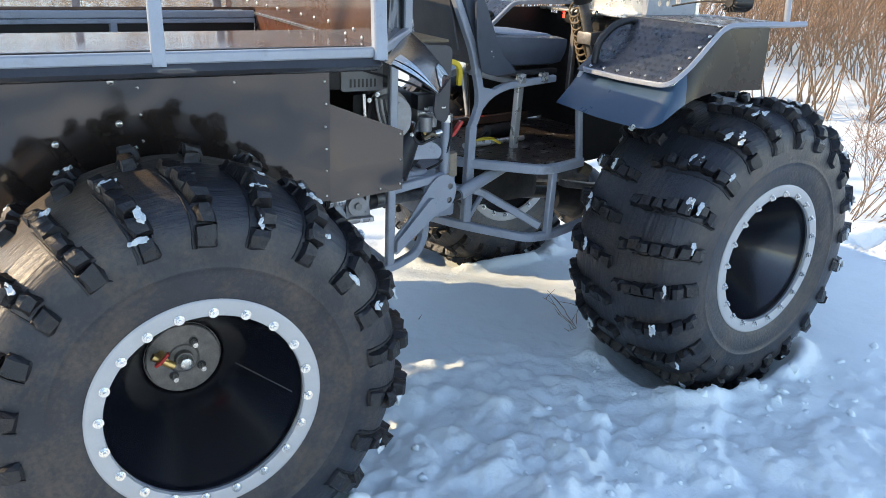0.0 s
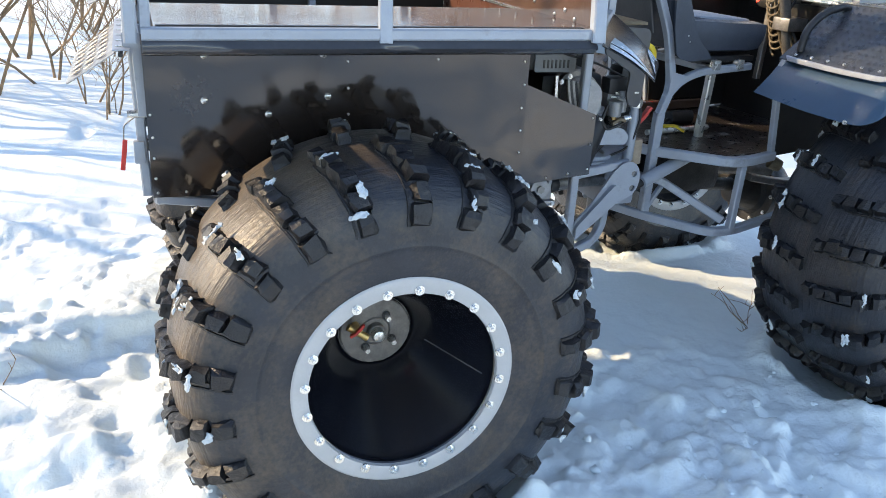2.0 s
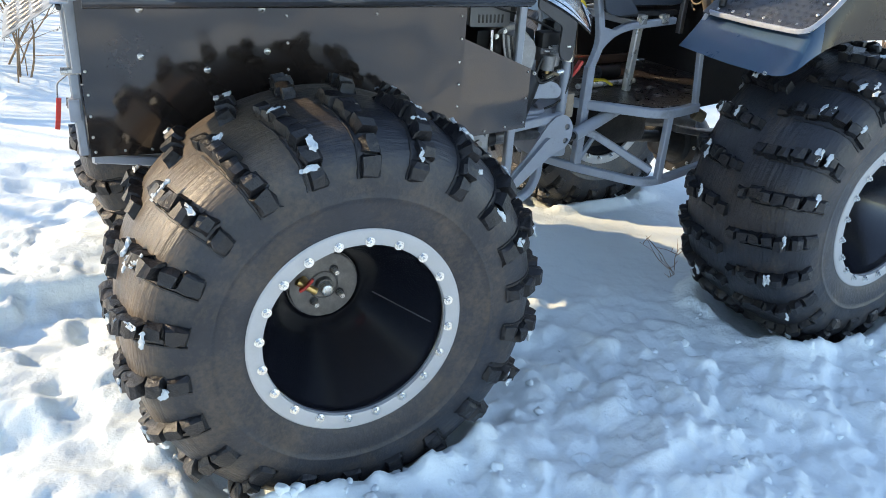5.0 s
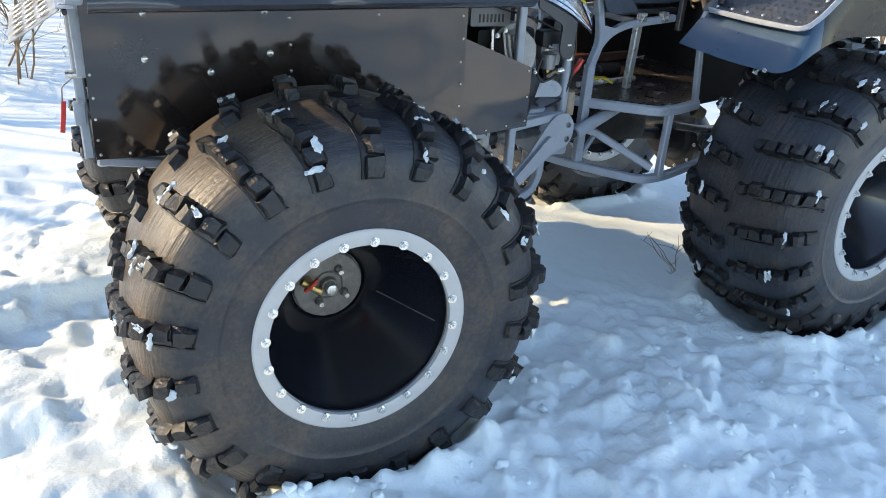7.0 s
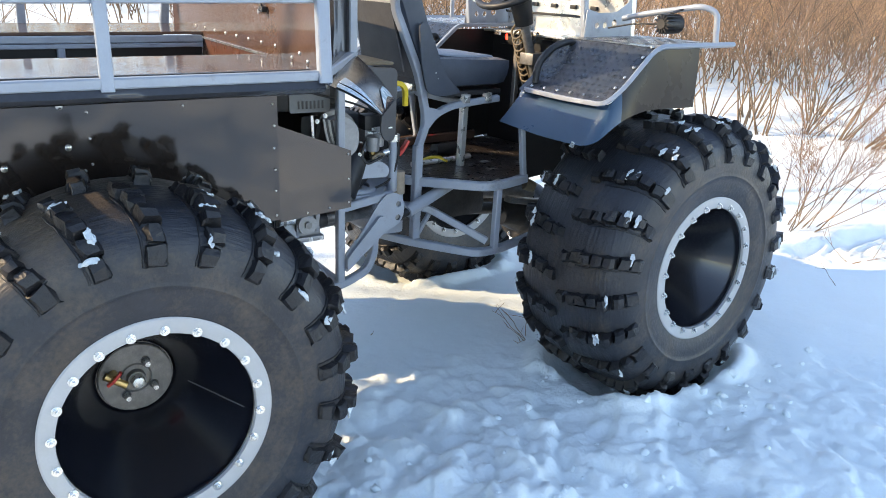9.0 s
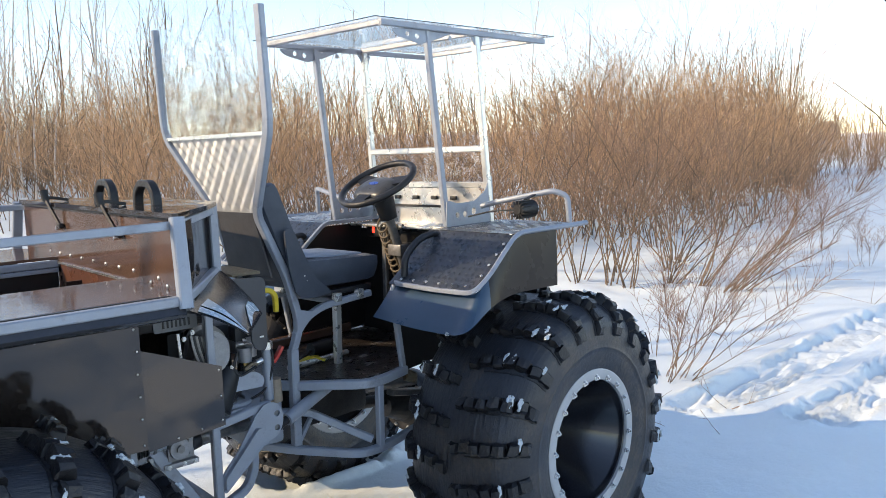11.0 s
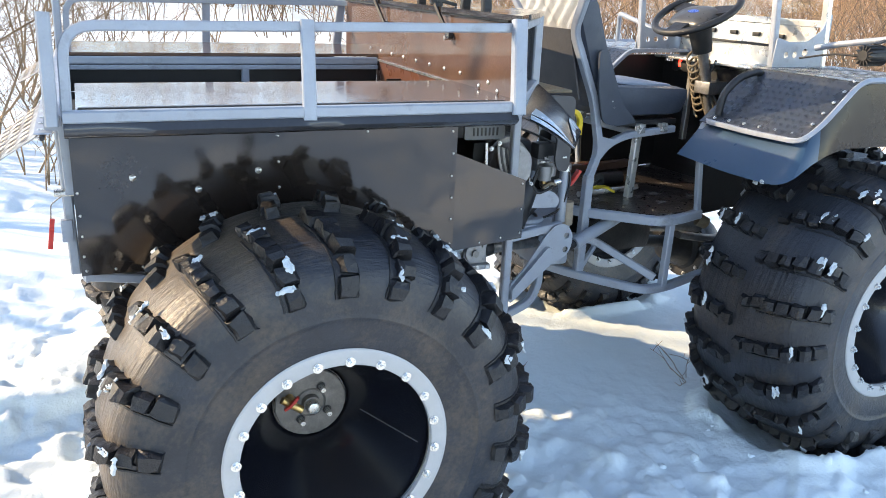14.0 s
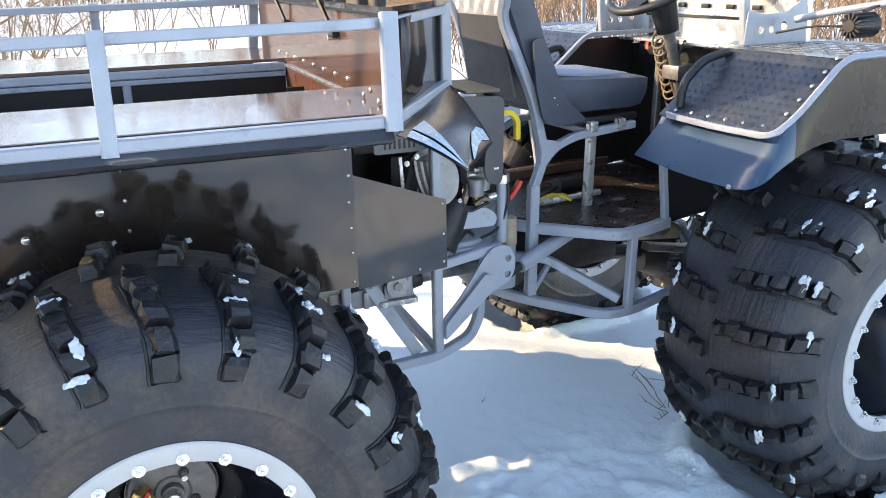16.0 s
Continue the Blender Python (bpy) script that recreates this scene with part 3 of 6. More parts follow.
# the wheel: local frame with its axle along y, outer side towards -y
TYRE = [(-0.262, 0.285), (-0.279, 0.305), (-0.288, 0.33), (-0.297, 0.36), (-0.303, 0.40), (-0.3045, 0.418), (-0.3072, 0.421), (-0.3075, 0.425), (-0.3058, 0.43), (-0.306, 0.44), (-0.304, 0.48), (-0.296, 0.52), (-0.282, 0.553), (-0.26, 0.581), (-0.23, 0.601), (-0.19, 0.614), (-0.14, 0.622), (-0.08, 0.627), (0.0, 0.629)]
TYRE = TYRE + [(-a, r) for a, r in TYRE[-2::-1]]
tyre_bm = lathe(bmesh.new(), TYRE, 96)
# moulding rings and slight unevenness of the sidewall
for v in tyre_bm.verts:
    v.co += 0.003 * noise.noise_vector(v.co * 6)
TYRE_ME = mesh_of(tyre_bm, "tyre", RUBBER, 60)
PLAIN_TYRE_ME = TYRE_ME.copy()
PLAIN_TYRE_ME.materials[0] = PLAINRUB
CONE_ME = mesh_of(lathe(bmesh.new(), [(-0.272, 0.30), (-0.278, 0.283), (-0.27, 0.276), (-0.255, 0.274), (-0.24, 0.268), (0.048, 0.118), (0.05, 0.0)], 72), "wheel", WHEELGLOSS, 30)
RIM_BACK_ME = mesh_of(lathe(bmesh.new(), [(0.25, 0.30), (0.255, 0.27), (0.16, 0.24), (0.12, 0.1), (0.12, 0.001)], 48), "inner_rim", BLACK, 30)
RING_ME = mesh_of(lathe(bmesh.new(), [(-0.277, 0.277), (-0.289, 0.279), (-0.291, 0.283), (-0.291, 0.322), (-0.288, 0.327), (-0.277, 0.327), (-0.277, 0.277)], 80), "beadlock_ring", RINGPAINT, 30)
hub_bm = lathe(bmesh.new(), [(0.047, 0.113), (0.04, 0.114), (0.037, 0.111), (0.037, 0.05), (0.033, 0.046), (0.037, 0.042), (0.037, 0.03), (0.019, 0.027), (0.019, 0.001)], 72)
rag = random.Random(3)
for v in hub_bm.verts:       # torch-cut, slightly ragged edge
    r = math.hypot(v.co.x, v.co.z)
    if r > 0.11:
        k = 1 + rag.uniform(-0.012, 0.008)
        v.co.x, v.co.z = v.co.x * k, v.co.z * k
HUB_ME = mesh_of(hub_bm, "hub_disc", HUBSTEEL, 30)
CAP_ME = mesh_of(lathe(bmesh.new(), [(0.024, 0.022), (0.0, 0.022), (-0.008, 0.018), (-0.011, 0.011), (-0.011, 0.001)], 24), "hub_cap", ZINC, 40)
BOLT_ME = mesh_of(hexnut(0.0075, 0.007), "bolt", ZINC, 30)
RING_BOLT_ME = mesh_of(cyl(hexnut(0.0105, 0.011), (0, 0, -0.001), (0, 0, 0.0025), 0.0145, None, 16), "bolt", BOLTZINC, 30)
HOLE_ME = mesh_of(made(cyl, (0, 0, 0), (0, 0, 0.002), 0.0145, 0.0145, 14), "stud_hole", BLACK, 30)
STUD_ME = mesh_of(made(cyl, (0, 0, 0), (0, 0, 0.035), 0.009, 0.008, 10), "stud", ZINC, 30)


SLANT = 0.16      # how far a tread bar runs back for each metre inwards


def along(prof, s):
    """The point and the outward normal at the length s along a profile."""
    for (a0, r0), (a1, r1) in zip(prof, prof[1:]):
        L = math.hypot(a1 - a0, r1 - r0)
        if s <= L:
            t = s / L
            return a0 + (a1 - a0) * t, r0 + (r1 - r0) * t, -(r1 - r0) / L, (a1 - a0) / L
        s -= L
    return a1, r1, -(r1 - r0) / L, (a1 - a0) / L


LUG_START = [i for i, (a, r) in enumerate(TYRE) if r >= 0.48][0]


def lug_mesh(seed, side):
    """One tread bar: a knobbly row of rubber blocks from the sidewall over the shoulder to the crown, in one piece."""
    rg = random.Random(seed)
    bm = bmesh.new()
    prof = TYRE[LUG_START:]
    rows = []
    s = 0.0
    for k, ln in enumerate((0.066, 0.048, 0.047, 0.05, 0.052, 0.06, 0.05)):
        high = (0.02, 0.034, 0.043, 0.043, 0.038, 0.034, 0.03)[k] * rg.uniform(0.8, 1.15)
        wide = (0.05, 0.048, 0.047, 0.046, 0.045, 0.044, 0.04)[k] * rg.uniform(0.88, 1.1)
        jog = rg.uniform(-0.008, 0.008)
        tip = rg.uniform(-0.004, 0.004)
        for f, h, w in ((0.0, 0.12, 1.0), (0.06, 0.86, 0.93), (0.5, 1.0 + tip * 10, 1.0), (0.84, 0.9, 0.95), (0.93, 0.12, 0.98)):
            a, r, na, nr = along(prof, s + f * ln)
            shift = SLANT * max(0.0, s + f * ln - 0.07) + jog
            ring = []
            for lift, half in ((-0.008, 0.62), (high * h * 0.45, 0.55), (high * h, 0.40), (high * h, -0.40), (high * h * 0.45, -0.55), (-0.008, -0.62)):
                aa, rr = a + na * lift, r + nr * lift
                ang = (shift + half * wide * w) / r
                ring.append(bm.verts.new(Vector((rr * math.cos(ang), aa * side, rr * math.sin(ang))) + 0.0052 * Vector([rg.uniform(-1, 1) for _ in range(3)])))
            rows.append(ring)
        s += ln
    for r0, r1 in zip(rows, rows[1:]):
        for i in range(5):
            bm.faces.new((r0[i], r0[i + 1], r1[i + 1], r1[i]))
    bm.faces.new(rows[0])
    bm.faces.new(rows[-1][::-1])
    # the moulded ridge along the bar's foot
    ridge = []
    for k in range(15):
        f = -0.006 + 0.30 * k / 14
        a, r, na, nr = along(prof, max(f, 0.0))
        off = SLANT * max(0.0, f - 0.07) + 0.035 + rg.uniform(-0.0015, 0.0015)
        ridge.append([bm.verts.new(((r + nr * up_) * math.cos((off + w_) / r), (a + na * up_) * side, (r + nr * up_) * math.sin((off + w_) / r))) for up_, w_ in ((-0.003, -0.005), (0.004, -0.002), (0.004, 0.003), (-0.003, 0.006))])
    for r0, r1 in zip(ridge, ridge[1:]):
        for i in range(3):
            bm.faces.new((r0[i], r0[i + 1], r1[i + 1], r1[i]))
    return mesh_of(bm, "lug", LUGRUB, 28)


def snow_patch(seed):
    """A thin crust of snow caught on a tread block."""
    rg = random.Random(seed)
    bm = bmesh.new()
    vs = bmesh.ops.create_icosphere(bm, subdivisions=3, radius=1, matrix=Matrix.Diagonal((0.004, 0.03 * rg.uniform(0.4, 1.2), 0.013 * rg.uniform(0.6, 1.3), 1)) if seed % 2 else Matrix.Diagonal((0.005, 0.008, 0.024 * rg.uniform(0.6, 1.2), 1)))["verts"]
    for v in vs:
        v.co += 0.0085 * noise.noise_vector(v.co * 100 + Vector((seed, 0, 0))) + 0.003 * noise.noise_vector(v.co * 260 + Vector((seed, 0, 0)))
    return mesh_of(bm, "packed_snow", SNOWBIT, 60)


LUGS = {side: [lug_mesh(k + (10 if side > 0 else 0), side) for k in range(7)] for side in (1, -1)}
PATCHES = [snow_patch(k) for k in range(10)]
LUG_COUNT = 22


def wheel(centre, turn, flip, seed, phase):
    rg = random.Random(seed)
    m = Matrix.Translation(centre) @ Matrix.Rotation(turn + (math.pi if flip else 0), 4, "Z")
    w = put("wheel", CONE_ME, atv, m, "glossy black cone-shaped wheel with a huge lugged tyre")
    if seed == 1:
        put("tyre", TYRE_ME, w, m, "dusty black low-pressure tyre, its tread dust coloured brighter towards the sun")
    else:
        put("tyre", PLAIN_TYRE_ME, w, m, "black low-pressure tyre")
    put("inner_rim", RIM_BACK_ME, w, m)
    put("beadlock_ring", RING_ME, w, m, "light grey bolted beadlock ring")
    put("inner_ring", RING_ME, w, m @ Matrix.Rotation(math.pi, 4, "Z"))
    put("hub_disc", HUB_ME, w, m, "bare steel hub disc")
    put("hub_cap", CAP_ME, w, m)
    out = Matrix.Rotation(radians(90), 4, "X")
    for k in range(20):
        a = radians(84.5 - 18 * k)
        place = Matrix.Translation((0.289 * math.cos(a), -0.291, 0.289 * math.sin(a))) @ out
        put("bolt", RING_BOLT_ME, w, (m @ Matrix.Rotation(math.pi, 4, "Z") if flip else m) @ place)
    for k in range(4):
        a = radians(58 + 90 * k)
        if k != 1 or seed != 1:
            put("stud", STUD_ME, w, m @ Matrix.Translation((0.062 * math.cos(a), 0.037, 0.062 * math.sin(a))) @ out)
            put("stud_hole", HOLE_ME, w, m @ Matrix.Translation((0.062 * math.cos(a), 0.0365, 0.062 * math.sin(a))) @ out)
    for side in (1, -1):
        for k in range(LUG_COUNT):
            a = phase + 2 * math.pi * (k + (0.5 if side < 0 else 0.0)) / LUG_COUNT
            turn_y = Matrix.Rotation(-a, 4, "Y")
            put("lug", LUGS[side][rg.randrange(7)], w, m @ turn_y)
            if flip:
                continue
            for j in range(rg.choice((1, 2, 3, 4)) if seed == 2 else rg.choice((0, 1, 2, 3, 4))):
                s = rg.uniform(0.05, 0.26)
                aa, rr, na, nr = along(TYRE[LUG_START:], s)
                lift = 0.036 if s > 0.1 else 0.02
                p = Vector((rr + nr * lift, (aa + na * lift) * side, SLANT * max(0, s - 0.07) + rg.choice((-0.019, -0.014, 0.0, 0.01, 0.017))))
                tilt = Matrix.Rotation(math.atan2(-na * side, nr) * -1, 4, "Z")
                put("packed_snow", PATCHES[rg.randrange(10) if seed == 1 else 2 * rg.randrange(5)], w, m @ turn_y @ Matrix.Translation(p) @ tilt)
    return w, m


near_rear, NEAR_M = wheel(WHEELS[0][0], 0.0, False, 1, radians(71.3))
wheel(WHEELS[2][0], TURN_FRONT, False, 2, radians(3))
wheel(WHEELS[1][0], 0.0, True, 3, radians(10))
wheel(WHEELS[3][0], TURN_FRONT, True, 4, radians(5))

# the welded seam of the near rear cone
a = radians(-9)
seam = [(r, -0.24 + (0.268 - r) * 1.92 - 0.0015) for r in (0.262, 0.23, 0.19, 0.15)]
part("weld_seam", tube(bmesh.new(), [(r * math.cos(a), y, r * math.sin(a)) for r, y in seam], 0.004, 0.003, 0.01), STEEL, near_rear, "", NEAR_M)

# the inflation valve on the near rear hub
a = radians(158)
vx, vz = 0.072 * math.cos(a), 0.072 * math.sin(a)
part("valve_body", cyl(made(cyl, (vx - 0.03, 0.004, vz + 0.014), (vx + 0.03, 0.0, vz - 0.028), 0.012, None, 12), (vx, 0.038, vz), (vx, -0.005, vz), 0.014, None, 12), BRASS, near_rear, "brass inflation valve", NEAR_M)
part("valve_lever", tube(bmesh.new(), [(vx - 0.025, -0.01, vz - 0.012), (vx - 0.008, -0.016, vz), (vx + 0.014, -0.02, vz + 0.028)], 0.017, 0.009, 0.01), RED, near_rear, "red valve lever", NEAR_M)

# ---- rear half: cargo bed ----
bed = part("cargo_bed", made(plate, [(-0.17, 2.312), (1.02, 2.312), (1.365, 2.83), (-0.17, 2.83)], 0.012, (0, 0, 1.424), (1, 0, 0), (0, 1, 0)), BROWN, atv, "brown film-faced plywood load bed with benches over the wheels")
part("bench_board", made(plate, [(-0.2, 3.65), (1.375, 3.65), (1.03, 4.19), (-0.2, 4.19)], 0.012, (0, 0, 1.44), (1, 0, 0), (0, 1, 0)), BROWN, bed)
bm = bmesh.new()
box(bm, (-0.2, 2.83, 1.08), (1.06, 3.65, 1.095))
part("well_floor", bm, MATBLACK, bed)
for y0 in (2.815, 3.652):
    part("well_side", made(box, (-0.2, y0, 1.08), (1.06, y0 + 0.012, 1.412)), MATBLACK, bed)
part("well_front", made(box, (1.06, 2.83, 1.08), (1.072, 3.65, 1.425)), REDBROWN, bed, "reddish brown plywood front wall")
part("edge_tube", made(tube, [(-0.19, 3.64, 1.423), (1.055, 3.64, 1.423)], 0.03, 0.03), SILVER, bed)
part("edge_strip", made(tube, [(-0.19, 3.632, 1.397), (1.055, 3.632, 1.397)], 0.02, 0.018), SILVER, bed)
part("edge_tube", made(tube, [(-0.19, 2.835, 1.385), (1.055, 2.835, 1.385)], 0.03, 0.05), SILVER, bed)
for x in (0.48,):
    part("stile", made(tube, [(x, 3.636, 1.39), (x, 3.636, 1.10)], 0.03), SILVER, bed)
for yy, s in ((2.283, 1), (4.197, -1)):
    bm = bmesh.new()
    rows = []
    for i in range(41):
        x = -0.2 + 1.23 * i / 40
        wave = 0.004 * math.sin(x * 9) + 0.003 * math.sin(x * 23 + 1)
        rows.append([bm.verts.new((x, yy - s * (d + wave * w), z)) for d, z, w in ((0.010, 1.412, 0), (0.017, 1.402, 0.3), (0.022 + 0.006 * i / 40, 1.39, 1), (0.016, 1.378, 1), (0.0, 1.370, 0.6))])
    for r0, r1 in zip(rows, rows[1:]):
        for k in range(4):
            bm.faces.new((r0[k], r0[k + 1], r1[k + 1], r1[k]))
    g = bmesh.ops.extrude_face_region(bm, geom=list(bm.faces))
    bmesh.ops.translate(bm, verts=[v for v in g["geom"] if isinstance(v, bmesh.types.BMVert)], vec=(0, 0.003 * s, 0.001))
    part("apron", bm, APRON, bed, "dark glossy rolled apron under the bed rail", angle=60)
    # lower rail and upper rail with posts
    part("lower_rail", made(tube, [(-0.2, yy, 1.423), (1.03, yy, 1.425), (1.385, yy + 0.53 * s, 1.425), (1.40, yy + 0.56 * s, 1.425)], 0.032, 0.03, 0.04), SILVER, bed)
    part("upper_rail", made(tube, [(-0.19, yy + 0.012 * s, 1.42), (-0.185, yy + 0.035 * s, 1.635), (1.045, yy + 0.045 * s, 1.648), (1.385, yy + 0.53 * s, 1.65)], 0.026, 0.022, 0.075), SILVER, bed)
    part("rail_post", made(tube, [(0.403, yy - 0.012 * s, 1.402), (0.407, yy + 0.028 * s, 1.66)], 0.036, 0.018, up=(0, 1, 0)), SILVER, bed)
    part("corner_post", made(tube, [(-0.225, yy + 0.01 * s, 1.40), (-0.222, yy + 0.03 * s, 1.665)], 0.032, 0.04, up=(0, 1, 0)), SILVER, bed)
    part("rail_post", made(tube, [(1.032, yy - 0.014 * s, 1.402), (1.047, yy + 0.042 * s, 1.672)], 0.042, 0.03, up=(0, 1, 0)), SILVER, bed)
    part("front_post", made(tube, [(1.385, yy + 0.53 * s, 1.39), (1.385, yy + 0.53 * s, 1.675)], 0.034), SILVER, bed)

part("edge_seal", made(box, (-0.165, 2.2995, 1.43), (1.0, 2.3135, 1.4415)), BLACK, bed)

# tool box across the front of the bed
tool = part("tool_box", made(plate, [(2.36, 1.425), (4.12, 1.425), (4.12, 1.668), (2.36, 1.655)], 0.012, (1.062, 0, 0), (0, 1, 0), (0, 0, 1)), BROWN, atv, "dark brown riveted plywood tool box with a hinged lid")
for s, y0, y1 in ((1, 2.36, 2.855), (-1, 4.12, 3.625)):
    d = Vector((1.375 - 1.075, y1 - y0, 0)).normalized()
    part("side_panel", made(plate, [(0, 1.425), (0.575, 1.425), (0.575, 1.66), (0, 1.655)], 0.012 * s, (1.077, y0, 0), d, (0, 0, 1)), PANEL, tool)
    for k in range(5):
        p = Vector((1.077, y0, 1.44)) + d * (0.06 + 0.11 * k)
        put("rivet", RIVET, tool, facing(p + Vector((d.y, -d.x, 0)) * 0.001 * s, Vector((d.y, -d.x, 0)) * s))
part("front_panel", made(box, (1.375, 2.86, 1.40), (1.387, 3.62, 1.66)), MATBLACK, tool)
LIDO = [(1.034, 2.325), (1.05, 2.318), (1.255, 2.575), (1.39, 2.78), (1.405, 2.85), (1.405, 3.63), (1.39, 3.69), (1.045, 4.12)]
lid = part("lid", made(plate, LIDO, 0.016, (0, 0, 1.668), (1, 0, 0), (0, 1, 0)), PANEL, tool, "dark hinged lid")
part("lid_seal", made(tube, [(1.052, 2.40, 1.664), (1.052, 4.09, 1.664)], 0.01), BLACK, tool)
for yc in (3.41, 2.965):
    part("handle", made(tube, [(1.205, yc + 0.092, 1.68), (1.205, yc + 0.085, 1.725), (1.205, yc + 0.045, 1.76), (1.205, yc - 0.045, 1.76), (1.205, yc - 0.085, 1.725), (1.205, yc - 0.092, 1.68)], 0.026, 0.034, 0.04, up=(1, 0, 0)), BLACK, tool, "black plastic arched handle")
for yc in (3.62, 2.94):
    latch = part("latch", made(tube, [(1.12, yc + 0.01, 1.69), (1.05, yc + 0.005, 1.705), (1.028, yc, 1.70), (1.036, yc - 0.03, 1.66), (1.05, yc - 0.085, 1.595)], 0.012, 0.012, 0.02), BLACK, tool, "black rubber strap latch")
    part("latch_knob", made(cyl, (1.03, yc + 0.002, 1.69), (1.026, yc + 0.012, 1.735), 0.013, 0.017, 12), BLACK, latch)
    part("latch_hook", made(box, (1.04, yc - 0.115, 1.58), (1.06, yc - 0.08, 1.60), 0.004), BLACK, latch)
    part("latch_bolt", made(cyl, (1.062, yc - 0.10, 1.582), (1.03, yc - 0.10, 1.582), 0.008, None, 10), ZINC, latch)
rivets(tool, [(1.0615, 2.47 + 0.068 * k, 1.445 + 0.02 * (k % 2)) for k in range(3)] + [(1.0615, 2.76 + 0.14 * k, 1.47) for k in range(8)], (-1, 0, 0))
part("angle_strip", made(box, (1.052, 2.84, 1.425), (1.061, 3.64, 1.433)), ZINC, tool)

# tail gate and the rear frame
TG = Vector((-0.115, 0, -0.075)).normalized()
gate = part("tail_frame", made(tube, [(-0.225, 2.33, 1.402), (-0.225, 4.15, 1.402)], 0.04), SILVER, atv, "silver tail frame with tread-plate flaps")
for y0, y1, slant, z0 in ((2.30, 2.88, 0.13, 1.377), (4.17, 3.62, -0.12, 1.40)):
    lo, hi = min(y0, y1), max(y0, y1)
    shelf = part("hinge_strip", made(box, (-0.268, lo, z0 + 0.002), (-0.228, hi, z0 + 0.006), 0.001), SILVER, gate, "silver tread-plate hinge strip")
    for k in range(6):
        part("tread_bar", made(box, (-0.261, lo + 0.04 + 0.096 * k, z0 + 0.006), (-0.237, lo + 0.05 + 0.096 * k, z0 + 0.009), 0.001), ZINC, shelf)
    part("hinge_rod", made(cyl, (-0.25, lo - 0.008, z0 - 0.006), (-0.25, hi, z0 - 0.006), 0.006, None, 10), BLACK, gate)
    edge = [(0, y0), (0.14, y0 + 0.04 * slant), (0.137, y1 - slant), (0, y1)]
    if slant < 0:
        edge = edge[::-1]
    flap = part("tail_flap", made(plate, round_outline(edge, 0.012), 0.003, (-0.262, 0, z0), TG, (0, 1, 0)), OLDTREAD, gate, "dirty tread-plate flap")
    part("tread_pattern", made(tread_bars, edge, Vector((-0.262, 0, z0)) + TG.cross(Vector((0, 1, 0))) * -0.003, TG, (0, 1, 0), 0.036, 0.026, 0.005, 0.0015), OLDTREAD, flap, kind="stuff")

# side body under the bed
body = part("rear_body", made(plate, [(-0.2, 0.858), (1.054, 0.835), (1.054, 1.40), (-0.2, 1.40)], 0.012, (0, 2.752, 0)), PANEL, atv, "glossy dark film-faced plywood body side with rivets")
d2 = Vector((0.36, 0.065, 0)).normalized()
part("front_side_panel", made(plate, [(0, 0.825), (0.325, 0.832), (0.325, 1.062), (0, 1.19)], 0.012, (1.052, 2.752, 0), d2, (0, 0, 1)), PANEL, body)
part("far_side_panel", made(plate, [(-0.2, 0.858), (1.05, 0.835), (1.05, 1.40), (-0.2, 1.40)], 0.012, (0, 3.728, 0)), PANEL, body)
part("underbody", made(box, (-0.17, 2.80, 0.88), (1.04, 3.70, 1.07), 0.02), MATBLACK, body)
part("rear_board", made(box, (-0.205, 2.80, 1.07), (-0.19, 3.70, 1.38)), PANEL, body)
rivets(body, [(-0.025, 2.7395, 1.297), (0.337, 2.7395, 1.297), (-0.031, 2.7395, 1.160), (0.162, 2.7395, 1.113), (0.351, 2.7395, 1.165)], (0, -1, 0), mesh_of(dome(0.011, 0.006, 12), "rivet", ZINC))
rivets(body, [(0.415, 2.7395, 1.275), (0.418, 2.7395, 1.19), (0.418, 2.7395, 1.105), (0.72, 2.7395, 1.28), (-0.19, 2.7395, 1.12), (-0.188, 2.7395, 1.05), (-0.188, 2.7395, 0.985), (-0.188, 2.7395, 0.92), (-0.185, 2.7395, 0.873), (-0.10, 2.7395, 0.872), (-0.02, 2.7395, 0.870), (0.06, 2.7395, 0.868)] + [(1.035, 2.7395, 1.27), (1.04, 2.7395, 1.191), (1.037, 2.7395, 1.11), (1.04, 2.7395, 1.03), (1.04, 2.7395, 0.95), (1.04, 2.7395, 0.855)], (0, -1, 0), SMALL_RIVET)
n2 = Vector((d2.y, -d2.x, 0))
rivets(body, [Vector((1.052, 2.752, z)) + d2 * s + n2 * 0.0125 for s, z in ((0.31, 1.05), (0.312, 0.95), (0.312, 0.855), (0.22, 0.846), (0.12, 0.842))], n2, SMALL_RIVET)
part("rear_upright", made(tube, [(-0.212, 2.775, 1.38), (-0.206, 2.775, 1.11)], 0.035, 0.02), SILVER, body)
part("rear_upright", made(tube, [(-0.225, 2.80, 1.38), (-0.215, 2.80, 0.85)], 0.03), SILVER, body)
part("latch_block", made(box, (-0.245, 2.77, 0.96), (-0.212, 2.80, 1.03), 0.005), SILVER, body)
part("latch_pin", made(cyl, (-0.255, 2.78, 1.115), (-0.2, 2.78, 1.115), 0.012, None, 10), ZINC, body)
part("lower_brace", made(tube, [(-0.19, 2.775, 0.845), (0.12, 2.775, 0.80)], 0.03), SILVER, body)
part("lower_brace", made(tube, [(-0.19, 2.775, 0.84), (-0.02, 2.86, 0.82), (0.1, 3.0, 0.78)], 0.03), SILVER, body)
strap = part("pull_strap", made(tube, [(-0.268, 2.80, 1.03), (-0.272, 2.80, 1.0), (-0.282, 2.80, 0.935)], 0.014, 0.011, 0.02, up=(0, 1, 0)), RED, body, "red pull handle on a wire")
